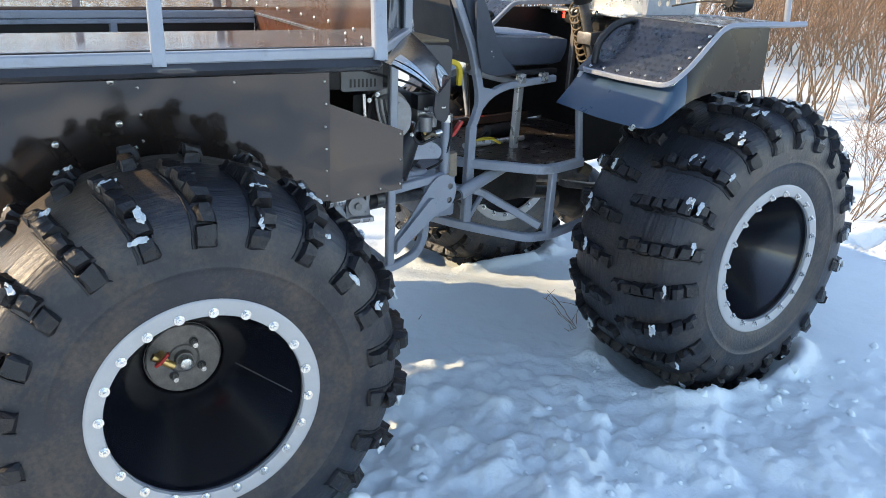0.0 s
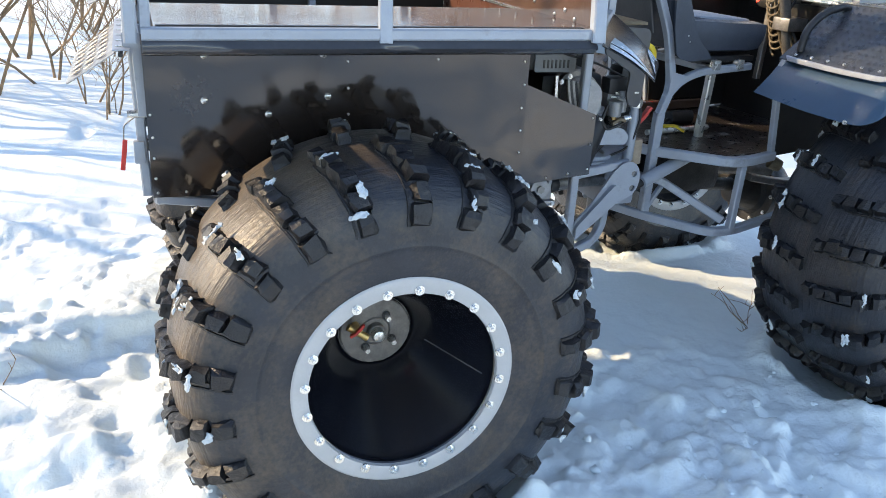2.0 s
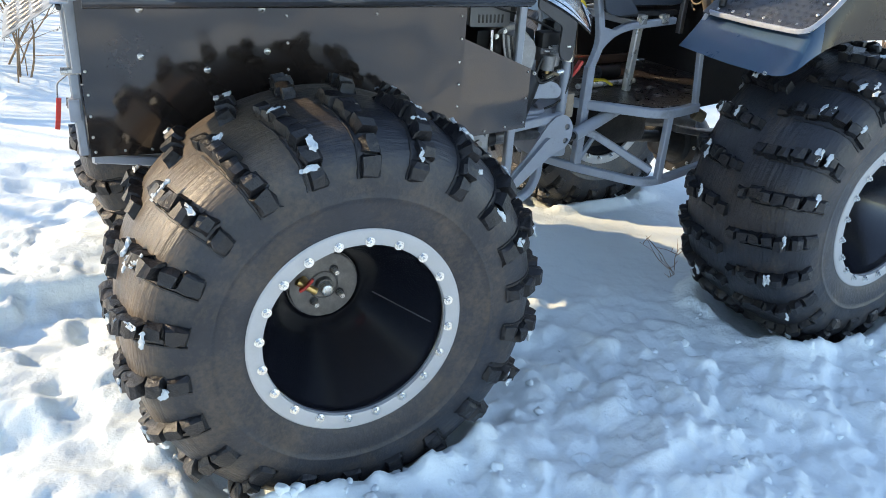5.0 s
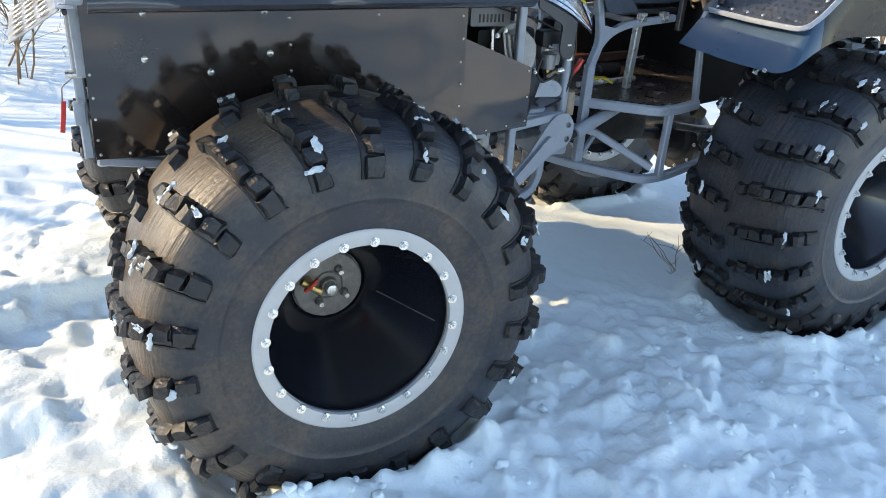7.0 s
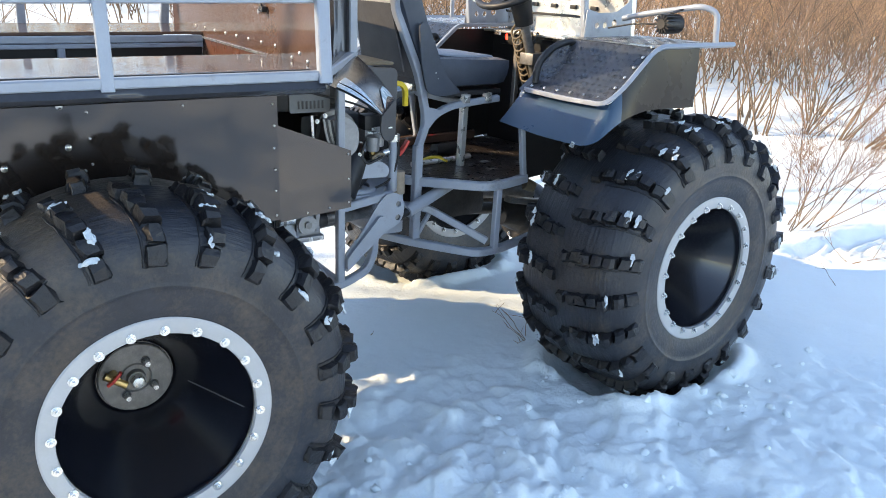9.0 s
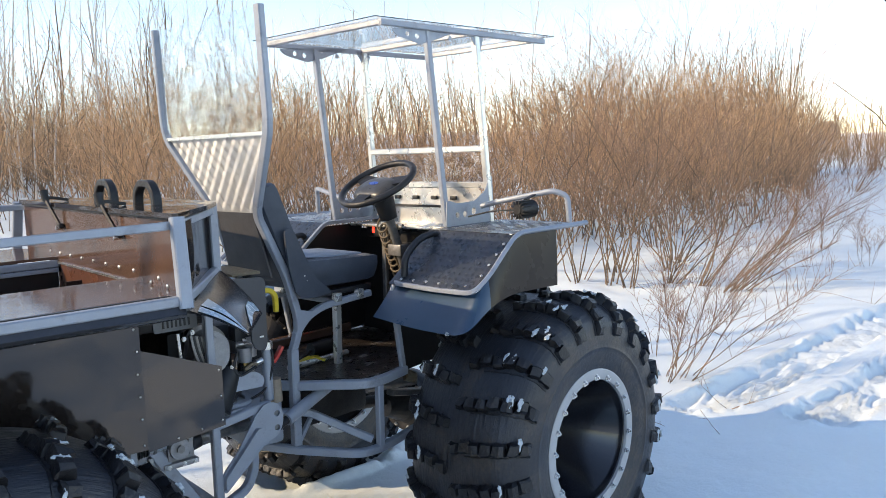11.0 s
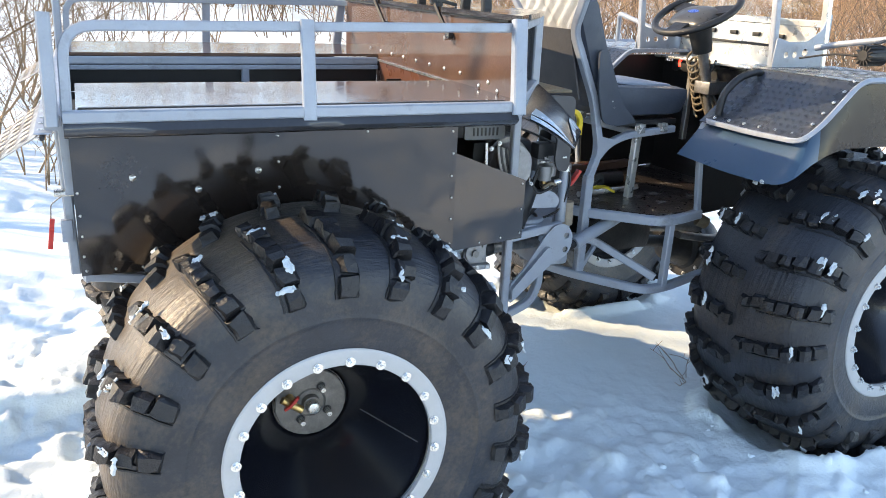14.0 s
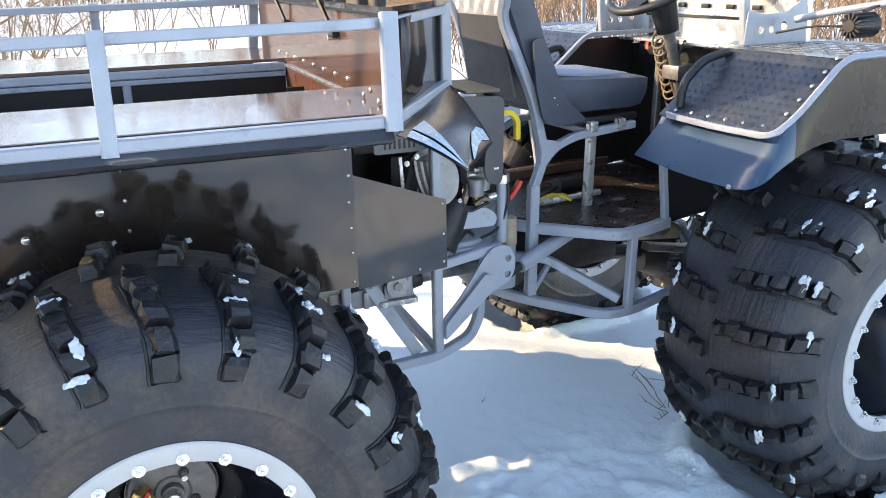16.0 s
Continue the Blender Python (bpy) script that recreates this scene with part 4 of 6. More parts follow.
part("wire", made(tube, [(-0.235, 2.80, 1.10), (-0.268, 2.80, 1.075), (-0.272, 2.80, 1.03)], 0.004, None, 0.01, round_=True), STEEL, strap)

# axles
for y, front in ((0, 0), (0, 1)):
    M = FRONT if front else Matrix()
    if front:
        a, b, c = M @ Vector((1.048, -0.75, 0.53)), M @ Vector((1.048, 0.75, 0.53)), M @ Vector((1.048, 0, 0.53))
    else:
        a, b, c = Vector((0.428, 2.47, 0.49)), Vector((0.428, 4.01, 0.49)), Vector((0.428, 3.24, 0.49))
    ax = part("axle", made(cyl, a, b, 0.05, None, 20), DARKSTEEL, atv, "oily dark steel axle")
    bm = bmesh.new()
    bmesh.ops.create_uvsphere(bm, u_segments=20, v_segments=12, radius=0.15, matrix=Matrix.Translation(c) @ Matrix.Diagonal((0.9, 1, 1, 1)))
    along_x = M.to_3x3() @ Vector((1, 0, 0))
    cyl(bm, c - along_x * 0.2, c - along_x * 0.1, 0.06, 0.11, 20)
    cyl(bm, c - along_x * 0.075, c - along_x * 0.05, 0.165, None, 28)
    diff = part("differential", bm, DARKSTEEL, ax, "black cast differential housing")
    side, up = along_x.cross(Vector((0, 0, 1))), Vector((0, 0, 1))
    for k in range(10):
        q = c - along_x * 0.075 + (side * math.cos(0.628 * k) + up * math.sin(0.628 * k)) * 0.15
        put("bolt", BOLT_ME, diff, facing(q, -along_x))
    for sy in (-0.5, 0.5):
        q = c + (b - a).normalized() * sy
        part("axle_bracket", made(box, (-0.07, -0.012, -0.02), (0.07, 0.012, 0.2), 0.004, Matrix.Translation(q) @ M.to_3x3().to_4x4()), DARKSTEEL, ax)
part("drive_shaft", made(cyl, (0.5, 3.24, 0.55), (1.6, 3.24, 0.66), 0.032, None, 14), STEEL, atv)
part("drive_shaft", made(cyl, FRONT @ Vector((0.05, 0, 0.66)), FRONT @ Vector((0.86, 0, 0.56)), 0.032, None, 14), DARKSTEEL, atv)

# hitch frame between the halves
hitch = part("hitch_frame", made(tube, [(1.02, 2.93, 0.43), (1.39, 2.93, 0.45), (1.52, 2.95, 0.49), (1.565, 2.97, 0.56), (1.57, 2.98, 0.63)], 0.036, 0.034, 0.05), SILVER, atv, "silver-painted welded steel hitch frame")
part("upright", made(tube, [(1.388, 2.935, 0.44), (1.392, 2.935, 1.39)], 0.034), SILVER, hitch)
part("arm", made(tube, [(1.40, 2.945, 0.785), (1.56, 2.945, 0.81), (1.64, 2.945, 0.82)], 0.035, 0.032, 0.04, up=(0, 1, 0)), SILVER, hitch)
for yy in (2.925, 3.545):
    part("gusset", made(plate, round_outline([(1.40, 0.585), (1.47, 0.66), (1.565, 0.80), (1.605, 0.835), (1.655, 0.832), (1.685, 0.79), (1.685, 0.735), (1.66, 0.69), (1.60, 0.668), (1.405, 0.50)], 0.025), 0.008, (0, yy, 0), holes=[(1.657, 0.782, 0.013), (1.655, 0.722, 0.013)]), SILVER, hitch)
    part("brace_bar", made(plate, round_outline([(1.405, 0.575), (1.56, 0.745), (1.585, 0.735), (1.602, 0.71), (1.405, 0.52)], 0.012), 0.022, (0, yy - 0.008, 0)), SILVER, hitch)
    part("spacer", made(cyl, (1.655, yy + 0.03, 0.722), (1.655, yy + 0.002, 0.722), 0.012, None, 12), STEEL, hitch)
    part("spacer", made(cyl, (1.657, yy + 0.03, 0.782), (1.657, yy + 0.002, 0.782), 0.012, None, 12), STEEL, hitch)
part("deck_plate", made(plate, round_outline([(1.42, 2.96), (1.60, 2.96), (1.66, 3.05), (1.66, 3.43), (1.60, 3.52), (1.42, 3.52)], 0.03), 0.01, (0, 0, 0.815), (1, 0, 0), (0, 1, 0), holes=[(1.52, 3.10, 0.05)]), SILVER, hitch)
part("pivot_block", made(box, (1.60, 3.05, 0.60), (1.76, 3.43, 0.83), 0.02), SILVER, hitch)
part("column_tube", made(cyl, (1.668, 3.0, 0.82), (1.672, 3.0, 1.04), 0.021, None, 14), SILVER, hitch)
part("bolt_boss", made(cyl, (1.672, 3.0, 1.04), (1.672, 3.0, 1.07), 0.028, 0.026, 14), ZINC, hitch)
part("slot_rim", made(tube, [(1.44, 3.0, 0.828), (1.58, 3.0, 0.83), (1.62, 3.1, 0.83), (1.58, 3.2, 0.83), (1.44, 3.2, 0.828)], 0.03, 0.02, 0.05), SILVER, hitch)
part("pivot_pin", made(cyl, (1.68, 3.24, 0.5), (1.68, 3.24, 0.95), 0.03, None, 18), STEEL, hitch)
part("upright", made(tube, [(1.06, 2.93, 0.85), (1.06, 2.93, 0.45)], 0.028), SILVER, hitch)
part("diagonal", made(tube, [(1.13, 2.96, 0.78), (1.32, 2.96, 0.46)], 0.045, 0.02, up=(0, 1, 0)), SILVER, hitch)
part("cross_tube", made(tube, [(1.39, 2.93, 0.45), (1.39, 3.55, 0.45)], 0.034), SILVER, hitch)
part("upright", made(tube, [(1.388, 3.545, 0.44), (1.392, 3.545, 1.39)], 0.034), SILVER, hitch)
part("bed_bearer", made(tube, [(1.392, 2.80, 1.385), (1.392, 3.68, 1.385)], 0.034), SILVER, hitch)

# ---- engine and gearbox under the front of the bed ----
engine = part("engine", made(box, (1.28, 3.08, 0.86), (1.56, 3.42, 1.16), 0.03), BLACK, atv, "small black petrol engine with bare alloy castings")
part("firewall", made(box, (1.0, 3.34, 0.84), (1.60, 3.352, 1.38)), MATBLACK, engine)
part("vent_box", made(box, (1.13, 3.0, 1.19), (1.375, 3.3, 1.375), 0.012), BLACK, engine)
part("vent_plate", made(plate, round_outline([(1.20, 1.185), (1.375, 1.185), (1.375, 1.30), (1.20, 1.30)], 0.012), 0.006, (0, 3.0, 0)), VENTGREY, engine, "grey slotted vent plate")
for k in range(7):
    part("vent_slot", made(box, (1.235 + 0.017 * k, 2.9915, 1.20), (1.243 + 0.017 * k, 2.994, 1.232), 0.001), MATBLACK, engine)
for dx, dz in ((1.21, 1.285), (1.365, 1.285)):
    put("bolt", BOLT_ME, engine, facing((dx, 2.994, dz), (0, -1, 0)))
bm = bmesh.new()
plate(bm, round_outline([(1.32, 1.01), (1.36, 1.15), (1.43, 1.17), (1.49, 1.12), (1.485, 1.03), (1.44, 0.99)], 0.035), 0.07, (0, 3.03, 0))
air = part("air_cleaner", bm, ALLOY, engine, "grey cast air cleaner cover")
part("clamp_rim", made(plate, round_outline([(1.30, 0.985), (1.345, 1.17), (1.435, 1.19), (1.51, 1.13), (1.505, 1.02), (1.45, 0.97)], 0.035), 0.03, (0, 3.06, 0)), STEEL, air)
part("cover_face", made(plate, round_outline([(1.355, 1.03), (1.385, 1.13), (1.435, 1.145), (1.472, 1.105), (1.468, 1.04), (1.435, 1.012)], 0.03), 0.014, (0, 2.962, 0)), ALLOY, air)
for k in range(5):
    part("corrugation", made(tube, [(1.325 + 0.011 * k, 2.955, 1.165 - 0.003 * k), (1.333 + 0.011 * k, 2.95, 1.10), (1.362 + 0.009 * k, 2.95, 1.02)], 0.011, 0.02, 0.05), BLACK if k % 2 else STEEL, air)
part("bracket", made(tube, [(1.275, 2.95, 1.18), (1.285, 2.95, 1.0), (1.31, 2.95, 0.985)], 0.012, 0.006, 0.01), ZINC, engine)
for dx, dz in ((1.30, 1.155), (1.335, 1.175), (1.49, 1.005), (1.60, 1.085), (1.55, 1.06)):
    put("bolt", BOLT_ME, engine, facing((dx, 2.955, dz), (0, -1, 0)))
part("funnel", made(cyl, (1.50, 3.0, 0.99), (1.40, 2.98, 0.86), 0.05, 0.085, 18), BLACK, engine)
part("carb_top", made(box, (1.515, 2.96, 1.10), (1.605, 3.03, 1.165), 0.012), BLACK, engine)
part("choke_lever", made(tube, [(1.52, 2.95, 1.095), (1.60, 2.95, 1.088)], 0.012, 0.006), ZINC, engine)
part("float_bowl", made(cyl, (1.553, 2.962, 1.075), (1.553, 2.962, 1.015), 0.031, 0.027, 18), ALLOY, engine, "bare alloy float bowl")
part("bowl_nut", made(cyl, (1.553, 2.962, 1.015), (1.553, 2.962, 1.0), 0.01, 0.009, 6), BRASS, engine)
part("fuel_hose", made(tube, [(1.52, 2.96, 1.06), (1.49, 2.95, 1.0), (1.52, 2.95, 0.96), (1.60, 2.96, 0.985)], 0.012, None, 0.03, round_=True), BLACK, engine)
part("fuel_filter", made(cyl, (1.60, 2.965, 1.0), (1.63, 2.965, 1.005), 0.013, None, 12), ZINC, engine)
part("tan_wrap", made(tube, [(1.545, 2.955, 0.985), (1.575, 2.95, 1.005), (1.60, 2.955, 0.995)], 0.02, 0.012, 0.01), LOOM, engine)
part("web_plate", made(plate, round_outline([(1.47, 0.90), (1.625, 0.895), (1.635, 0.93), (1.60, 0.965), (1.53, 0.968)], 0.02), 0.05, (0, 3.01, 0)), SILVER, engine)
part("canister", made(cyl, (1.71, 3.02, 0.80), (1.71, 3.02, 0.90), 0.03, 0.028, 18), CREAM, engine, "cream plastic canister")
part("carb_neck", made(cyl, (1.585, 2.975, 1.115), (1.585, 2.975, 1.03), 0.03, 0.024, 16), ALLOY, engine)
part("carb_clip", made(box, (1.545, 2.955, 1.10), (1.635, 2.962, 1.112), 0.002), ZINC, engine)
part("carburettor", cyl(made(box, (1.53, 2.99, 1.04), (1.62, 3.06, 1.10), 0.01), (1.585, 3.03, 1.04), (1.585, 3.03, 0.985), 0.024, 0.02, 14), ALLOY, engine, "bare alloy carburettor")
part("fuel_bowl", made(cyl, (1.585, 3.0, 1.0), (1.585, 3.0, 0.965), 0.028, 0.026, 14), ZINC, engine)
part("throttle_rod", made(tube, [(1.52, 2.985, 1.115), (1.64, 2.985, 1.12)], 0.007, None, round_=True), ZINC, engine)
part("intake_elbow", made(tube, [(1.60, 3.03, 1.0), (1.57, 3.02, 0.94), (1.50, 3.0, 0.89), (1.45, 3.0, 0.84)], 0.07, None, 0.05, round_=True), BLACK, engine)
part("hose", made(tube, [(1.36, 3.0, 1.1), (1.33, 2.99, 1.0), (1.35, 2.99, 0.9)], 0.02, None, 0.05, round_=True), STEEL, engine)
part("cable", made(tube, [(1.20, 3.05, 1.3), (1.30, 2.98, 1.26), (1.46, 2.97, 1.22), (1.60, 2.98, 1.16)], 0.009, None, 0.05, round_=True), BLACK, engine)
part("cable", made(tube, [(1.66, 3.0, 1.15), (1.69, 2.97, 1.0), (1.66, 2.99, 0.87), (1.58, 3.02, 0.83)], 0.01, None, 0.05, round_=True), BLACK, engine)
# the flared sheet that hangs from the bed's front corner over the engine
cover_bm = bmesh.new()
DB, DA, DC, DD = Vector((1.02, 2.22, 1.405)), Vector((1.40, 2.82, 1.43)), Vector((1.185, 2.185, 1.308)), Vector((1.375, 2.45, 1.312))
grid = []
for i in range(15):
    t = i / 14
    row = []
    for j in range(11):
        k = j / 10
        p = DB.lerp(DA, t).lerp(DC.lerp(DD, t), k)
        row.append(cover_bm.verts.new(p + Vector((0.012, -0.014, 0.016)) * math.sin(math.pi * k) * (0.35 + 0.65 * math.sin(math.pi * t))))
    grid.append(row)
for r0, r1 in zip(grid, grid[1:]):
    for j in range(10):
        cover_bm.faces.new((r0[j], r0[j + 1], r1[j + 1], r1[j]))
g = bmesh.ops.extrude_face_region(cover_bm, geom=list(cover_bm.faces))
bmesh.ops.translate(cover_bm, verts=[v for v in g["geom"] if isinstance(v, bmesh.types.BMVert)], vec=(0.003, 0.004, -0.004))
hood = part("engine_hood", cover_bm, HOOD, engine, "glossy black plastic engine hood with pale blue flashes", angle=60)


def hood_point(t, k):
    p = DB.lerp(DA, t).lerp(DC.lerp(DD, t), k)
    return p + Vector((0.012, -0.014, 0.016)) * math.sin(math.pi * k) * (0.35 + 0.65 * math.sin(math.pi * t)) + Vector((0.0008, -0.0015, 0.0018))


def flash(edge_a, edge_b, n=16, across=4):
    """A decal on the hood between two curves of its own (t, k) sheet."""
    bm = bmesh.new()

    def at(edge, f):
        f *= len(edge) - 1
        i = min(int(f), len(edge) - 2)
        f -= i
        return [edge[i][c] * (1 - f) + edge[i + 1][c] * f for c in (0, 1)]

    rows = []
    for i in range(n + 1):
        a, b = at(edge_a, i / n), at(edge_b, i / n)
        rows.append([bm.verts.new(hood_point(*[a[c] + (b[c] - a[c]) * j / across for c in (0, 1)])) for j in range(across + 1)])
    for r0, r1 in zip(rows, rows[1:]):
        for j in range(across):
            bm.faces.new((r0[j], r0[j + 1], r1[j + 1], r1[j]))
    g = bmesh.ops.extrude_face_region(bm, geom=list(bm.faces))
    bmesh.ops.translate(bm, verts=[v for v in g["geom"] if isinstance(v, bmesh.types.BMVert)], vec=(0.0003, -0.0005, 0.0006))
    return bm


part("flash", flash([(0.015, 0.12), (0.015, 0.4), (0.015, 0.7), (0.03, 0.98)], [(0.10, 0.10), (0.085, 0.4), (0.06, 0.7), (0.035, 0.98)]), PALEBLUE, hood, "pale blue flash along the hood's edge")
part("flash", flash([(0.12, 0.10), (0.115, 0.4), (0.09, 0.7), (0.045, 0.98)], [(0.27, 0.13), (0.21, 0.35), (0.13, 0.68), (0.05, 0.98)]), PALEBLUE, hood)
part("flash", flash([(0.28, 0.95), (0.42, 0.80), (0.56, 0.70), (0.75, 0.70), (0.9, 0.8)], [(0.29, 0.97), (0.42, 0.93), (0.55, 0.88), (0.72, 0.88), (0.92, 0.95)]), PALEBLUE, hood)
part("guard_board", made(plate, round_outline([(1.44, 1.372), (1.615, 1.362), (1.628, 1.345), (1.622, 1.085), (1.61, 1.062), (1.57, 1.07), (1.555, 1.11), (1.56, 1.20), (1.44, 1.27)], 0.015), 0.012, (0, 2.905, 0)), GREYBOARD, engine)
part("guard_clip", made(box, (1.588, 2.888, 1.118), (1.606, 2.893, 1.125), 0.002), ZINC, engine)
part("timber_pack", made(box, (1.50, 2.92, 1.372), (1.625, 3.2, 1.384), 0.004), LOOM, engine)
gear = part("gearbox", made(box, (1.0, 2.965, 0.66), (1.315, 3.2, 0.815), 0.012), ALLOY, atv, "bare alloy gearbox casting with shafts and bolts")
for dx, dz, h in ((1.2, 0.69, 0.05), (1.235, 0.745, 0.055), (1.285, 0.70, 0.09)):
    part("rib", made(box, (dx, 2.947, dz), (dx + 0.012, 2.965, dz + h), 0.003), ALLOY, gear)
part("side_cover", made(cyl, (1.245, 2.935, 0.735), (1.245, 2.97, 0.735), 0.04, 0.043, 20), ALLOY, gear)
part("drain_plug", made(cyl, (1.245, 2.925, 0.735), (1.245, 2.94, 0.735), 0.016, 0.016, 6), STEEL, gear)
part("flange", made(box, (1.18, 2.94, 0.66), (1.32, 3.2, 0.682), 0.006), ALLOY, gear)
part("collar", made(cyl, (1.13, 2.965, 0.762), (1.195, 2.965, 0.762), 0.027, None, 18), ZINC, gear)
part("collar", made(cyl, (1.145, 2.965, 0.762), (1.155, 2.965, 0.762), 0.031, None, 18), STEEL, gear)
for k in range(5):
    part("boot_rib", made(cyl, (1.075 + 0.011 * k, 2.96, 0.76), (1.083 + 0.011 * k, 2.96, 0.76), 0.034 - 0.0015 * k, 0.03 - 0.0015 * k, 16), BLACK, gear)
part("shaft", made(cyl, (0.95, 2.95, 0.75), (1.08, 2.958, 0.758), 0.02, None, 14), STEEL, gear)
part("output_boss", made(cyl, (1.31, 3.0, 0.73), (1.35, 3.0, 0.73), 0.038, 0.03, 18), BLACK, gear)
part("shaft", made(cyl, (1.35, 3.02, 0.73), (1.62, 3.08, 0.71), 0.026, None, 14), STEEL, gear)
for dx, dz, w, h in ((1.01, 0.68, 0.03, 0.11), (1.06, 0.70, 0.05, 0.09), (1.125, 0.665, 0.02, 0.06)):
    part("casting_web", made(box, (dx, 2.945, dz), (dx + w, 2.97, dz + h), 0.006), ALLOY, gear)
for x, z in ((1.2, 0.67), (1.26, 0.67), (1.305, 0.67), (1.30, 0.80), (1.2, 0.80)):
    put("bolt", BOLT_ME, gear, facing((x, 2.942, z), (0, -1, 0)))

# ---- front half, built straight and turned at the joint ----


def fpart(name, bm, mat, parent, label="", angle=35, kind=""):
    return part(name, bm, mat, parent, label, FRONT, angle, kind)


def mirrored(pts):
    return [(a, -b, c) for a, b, c in pts]


frame_f = fpart("front_frame", made(tube, [(0.05, 0.0, 0.835), (0.15, -0.20, 0.835), (0.37, -0.445, 0.835), (0.47, -0.445, 0.835), (0.62, -0.42, 0.84)], 0.036, 0.04, 0.06), SILVER, atv, "silver-painted square-tube front frame")
fpart("floor_rail", made(tube, mirrored([(0.05, 0.0, 0.835), (0.15, -0.20, 0.835), (0.37, -0.445, 0.835), (0.47, -0.445, 0.835), (0.62, -0.42, 0.84)]), 0.036, 0.04, 0.06), SILVER, frame_f)
for s in (-1, 1):
    fpart("lower_rail", made(tube, [(0.03, 0.05 * s, 0.57), (0.12, 0.207 * s, 0.555), (0.33, 0.43 * s, 0.525), (0.45, 0.44 * s, 0.525), (0.72, 0.38 * s, 0.53), (0.95, 0.34 * s, 0.54)], 0.034, 0.036, 0.07), SILVER, frame_f)
    fpart("upright", made(tube, [(0.145, 0.207 * s, 0.55), (0.155, 0.207 * s, 1.0)], 0.04), SILVER, frame_f)
    fpart("upright", made(tube, [(0.432, 0.44 * s, 0.53), (0.44, 0.44 * s, 0.835)], 0.032), SILVER, frame_f)
    fpart("upright", made(tube, [(0.61, 0.42 * s, 0.83), (0.565, 0.43 * s, 1.12), (0.54, 0.44 * s, 1.21), (0.575, 0.44 * s, 1.262)], 0.026, None, 0.05), SILVER, frame_f)
    fpart("upright", made(tube, [(0.90, 0.40 * s, 0.54), (0.90, 0.40 * s, 0.88)], 0.03), SILVER, frame_f)
    fpart("diagonal", made(tube, [(0.10, 0.16 * s, 0.72), (0.22, 0.2 * s, 0.70), (0.42, 0.40 * s, 0.56)], 0.034, None, 0.04), SILVER, frame_f)
    fpart("brace", made(tube, [(0.15, 0.21 * s, 0.57), (0.24, 0.2 * s, 0.68)], 0.02), SILVER, frame_f)
    # wheel-side board and bulkhead
    fpart("side_board", made(plate, [(0.60, 0.835), (1.1, 0.87), (1.1, 1.45), (0.80, 1.45), (0.56, 1.24)], 0.01, (0, 0.415 * s - (0.005 if s > 0 else -0.005), 0)), MATBLACK, frame_f)
    rivets(frame_f, [FRONT @ Vector(p) for p in ((0.615, 0.404 * s, 1.0), (0.63, 0.404 * s, 0.86), (0.74, 0.404 * s, 0.86), (0.86, 0.404 * s, 0.88))], FRONT.to_3x3() @ Vector((0, s, 0)), SMALL_RIVET)
fpart("floor_board", made(plate, [(0.10, -0.05), (0.18, -0.20), (0.38, -0.42), (0.62, -0.41), (1.1, -0.40), (1.1, 0.40), (0.62, 0.41), (0.38, 0.42), (0.18, 0.20), (0.10, 0.05)], 0.012, (0, 0, 0.845), (1, 0, 0), (0, 1, 0)), MATFLOOR, frame_f, "black floor mat scuffed with snow")
fpart("floor_pipe", made(tube, [(0.235, -0.05, 0.872), (0.60, -0.03, 0.872)], 0.026, None, round_=True), SHEET, frame_f)
fpart("pedal_roller", made(cyl, (0.47, 0.09, 0.89), (0.6, 0.1, 0.89), 0.032, 0.034, 16), BLACK, frame_f)
fpart("pedal_rod", made(tube, [(0.33, 0.02, 0.865), (0.47, 0.09, 0.885)], 0.016, None, round_=True), BLACK, frame_f)
fpart("floor_step", made(tube, [(0.15, 0.36, 0.885), (0.95, 0.38, 0.885)], 0.05, 0.05), BROWN, frame_f)
fpart("bulkhead", made(box, (1.09, -0.41, 0.84), (1.10, 0.41, 1.42)), MATBLACK, frame_f)
fpart("steering_cylinder", made(cyl, (0.05, -0.28, 0.725), (0.36, -0.22, 0.81), 0.028, 0.026, 16), SILVER, frame_f)
fpart("cylinder_rod", made(cyl, (-0.03, -0.295, 0.70), (0.06, -0.277, 0.728), 0.018, None, 14), BLACK, frame_f)
fpart("cylinder_pin", made(cyl, (0.36, -0.22, 0.81), (0.50, -0.19, 0.84), 0.014, None, 12), ZINC, frame_f)
fpart("gear_housing", made(box, (0.20, -0.15, 0.60), (0.62, 0.2, 0.80), 0.04), DARKSTEEL, frame_f)
fpart("half_shaft", made(cyl, (0.62, -0.02, 0.68), (0.98, -0.1, 0.66), 0.035, None, 14), STEEL, frame_f)
fpart("spring_pack", made(tube, [(0.60, -0.33, 0.72), (0.85, -0.35, 0.67), (1.25, -0.33, 0.72)], 0.05, 0.03, 0.2), STEEL, frame_f)
fpart("rubber_stop", made(cyl, (0.66, -0.38, 0.80), (0.70, -0.40, 0.78), 0.03, 0.026, 12), LOOM, frame_f)
fpart("bell_housing", made(cyl, (0.22, -0.06, 0.76), (0.30, -0.06, 0.76), 0.075, 0.06, 20), ALLOY, frame_f)

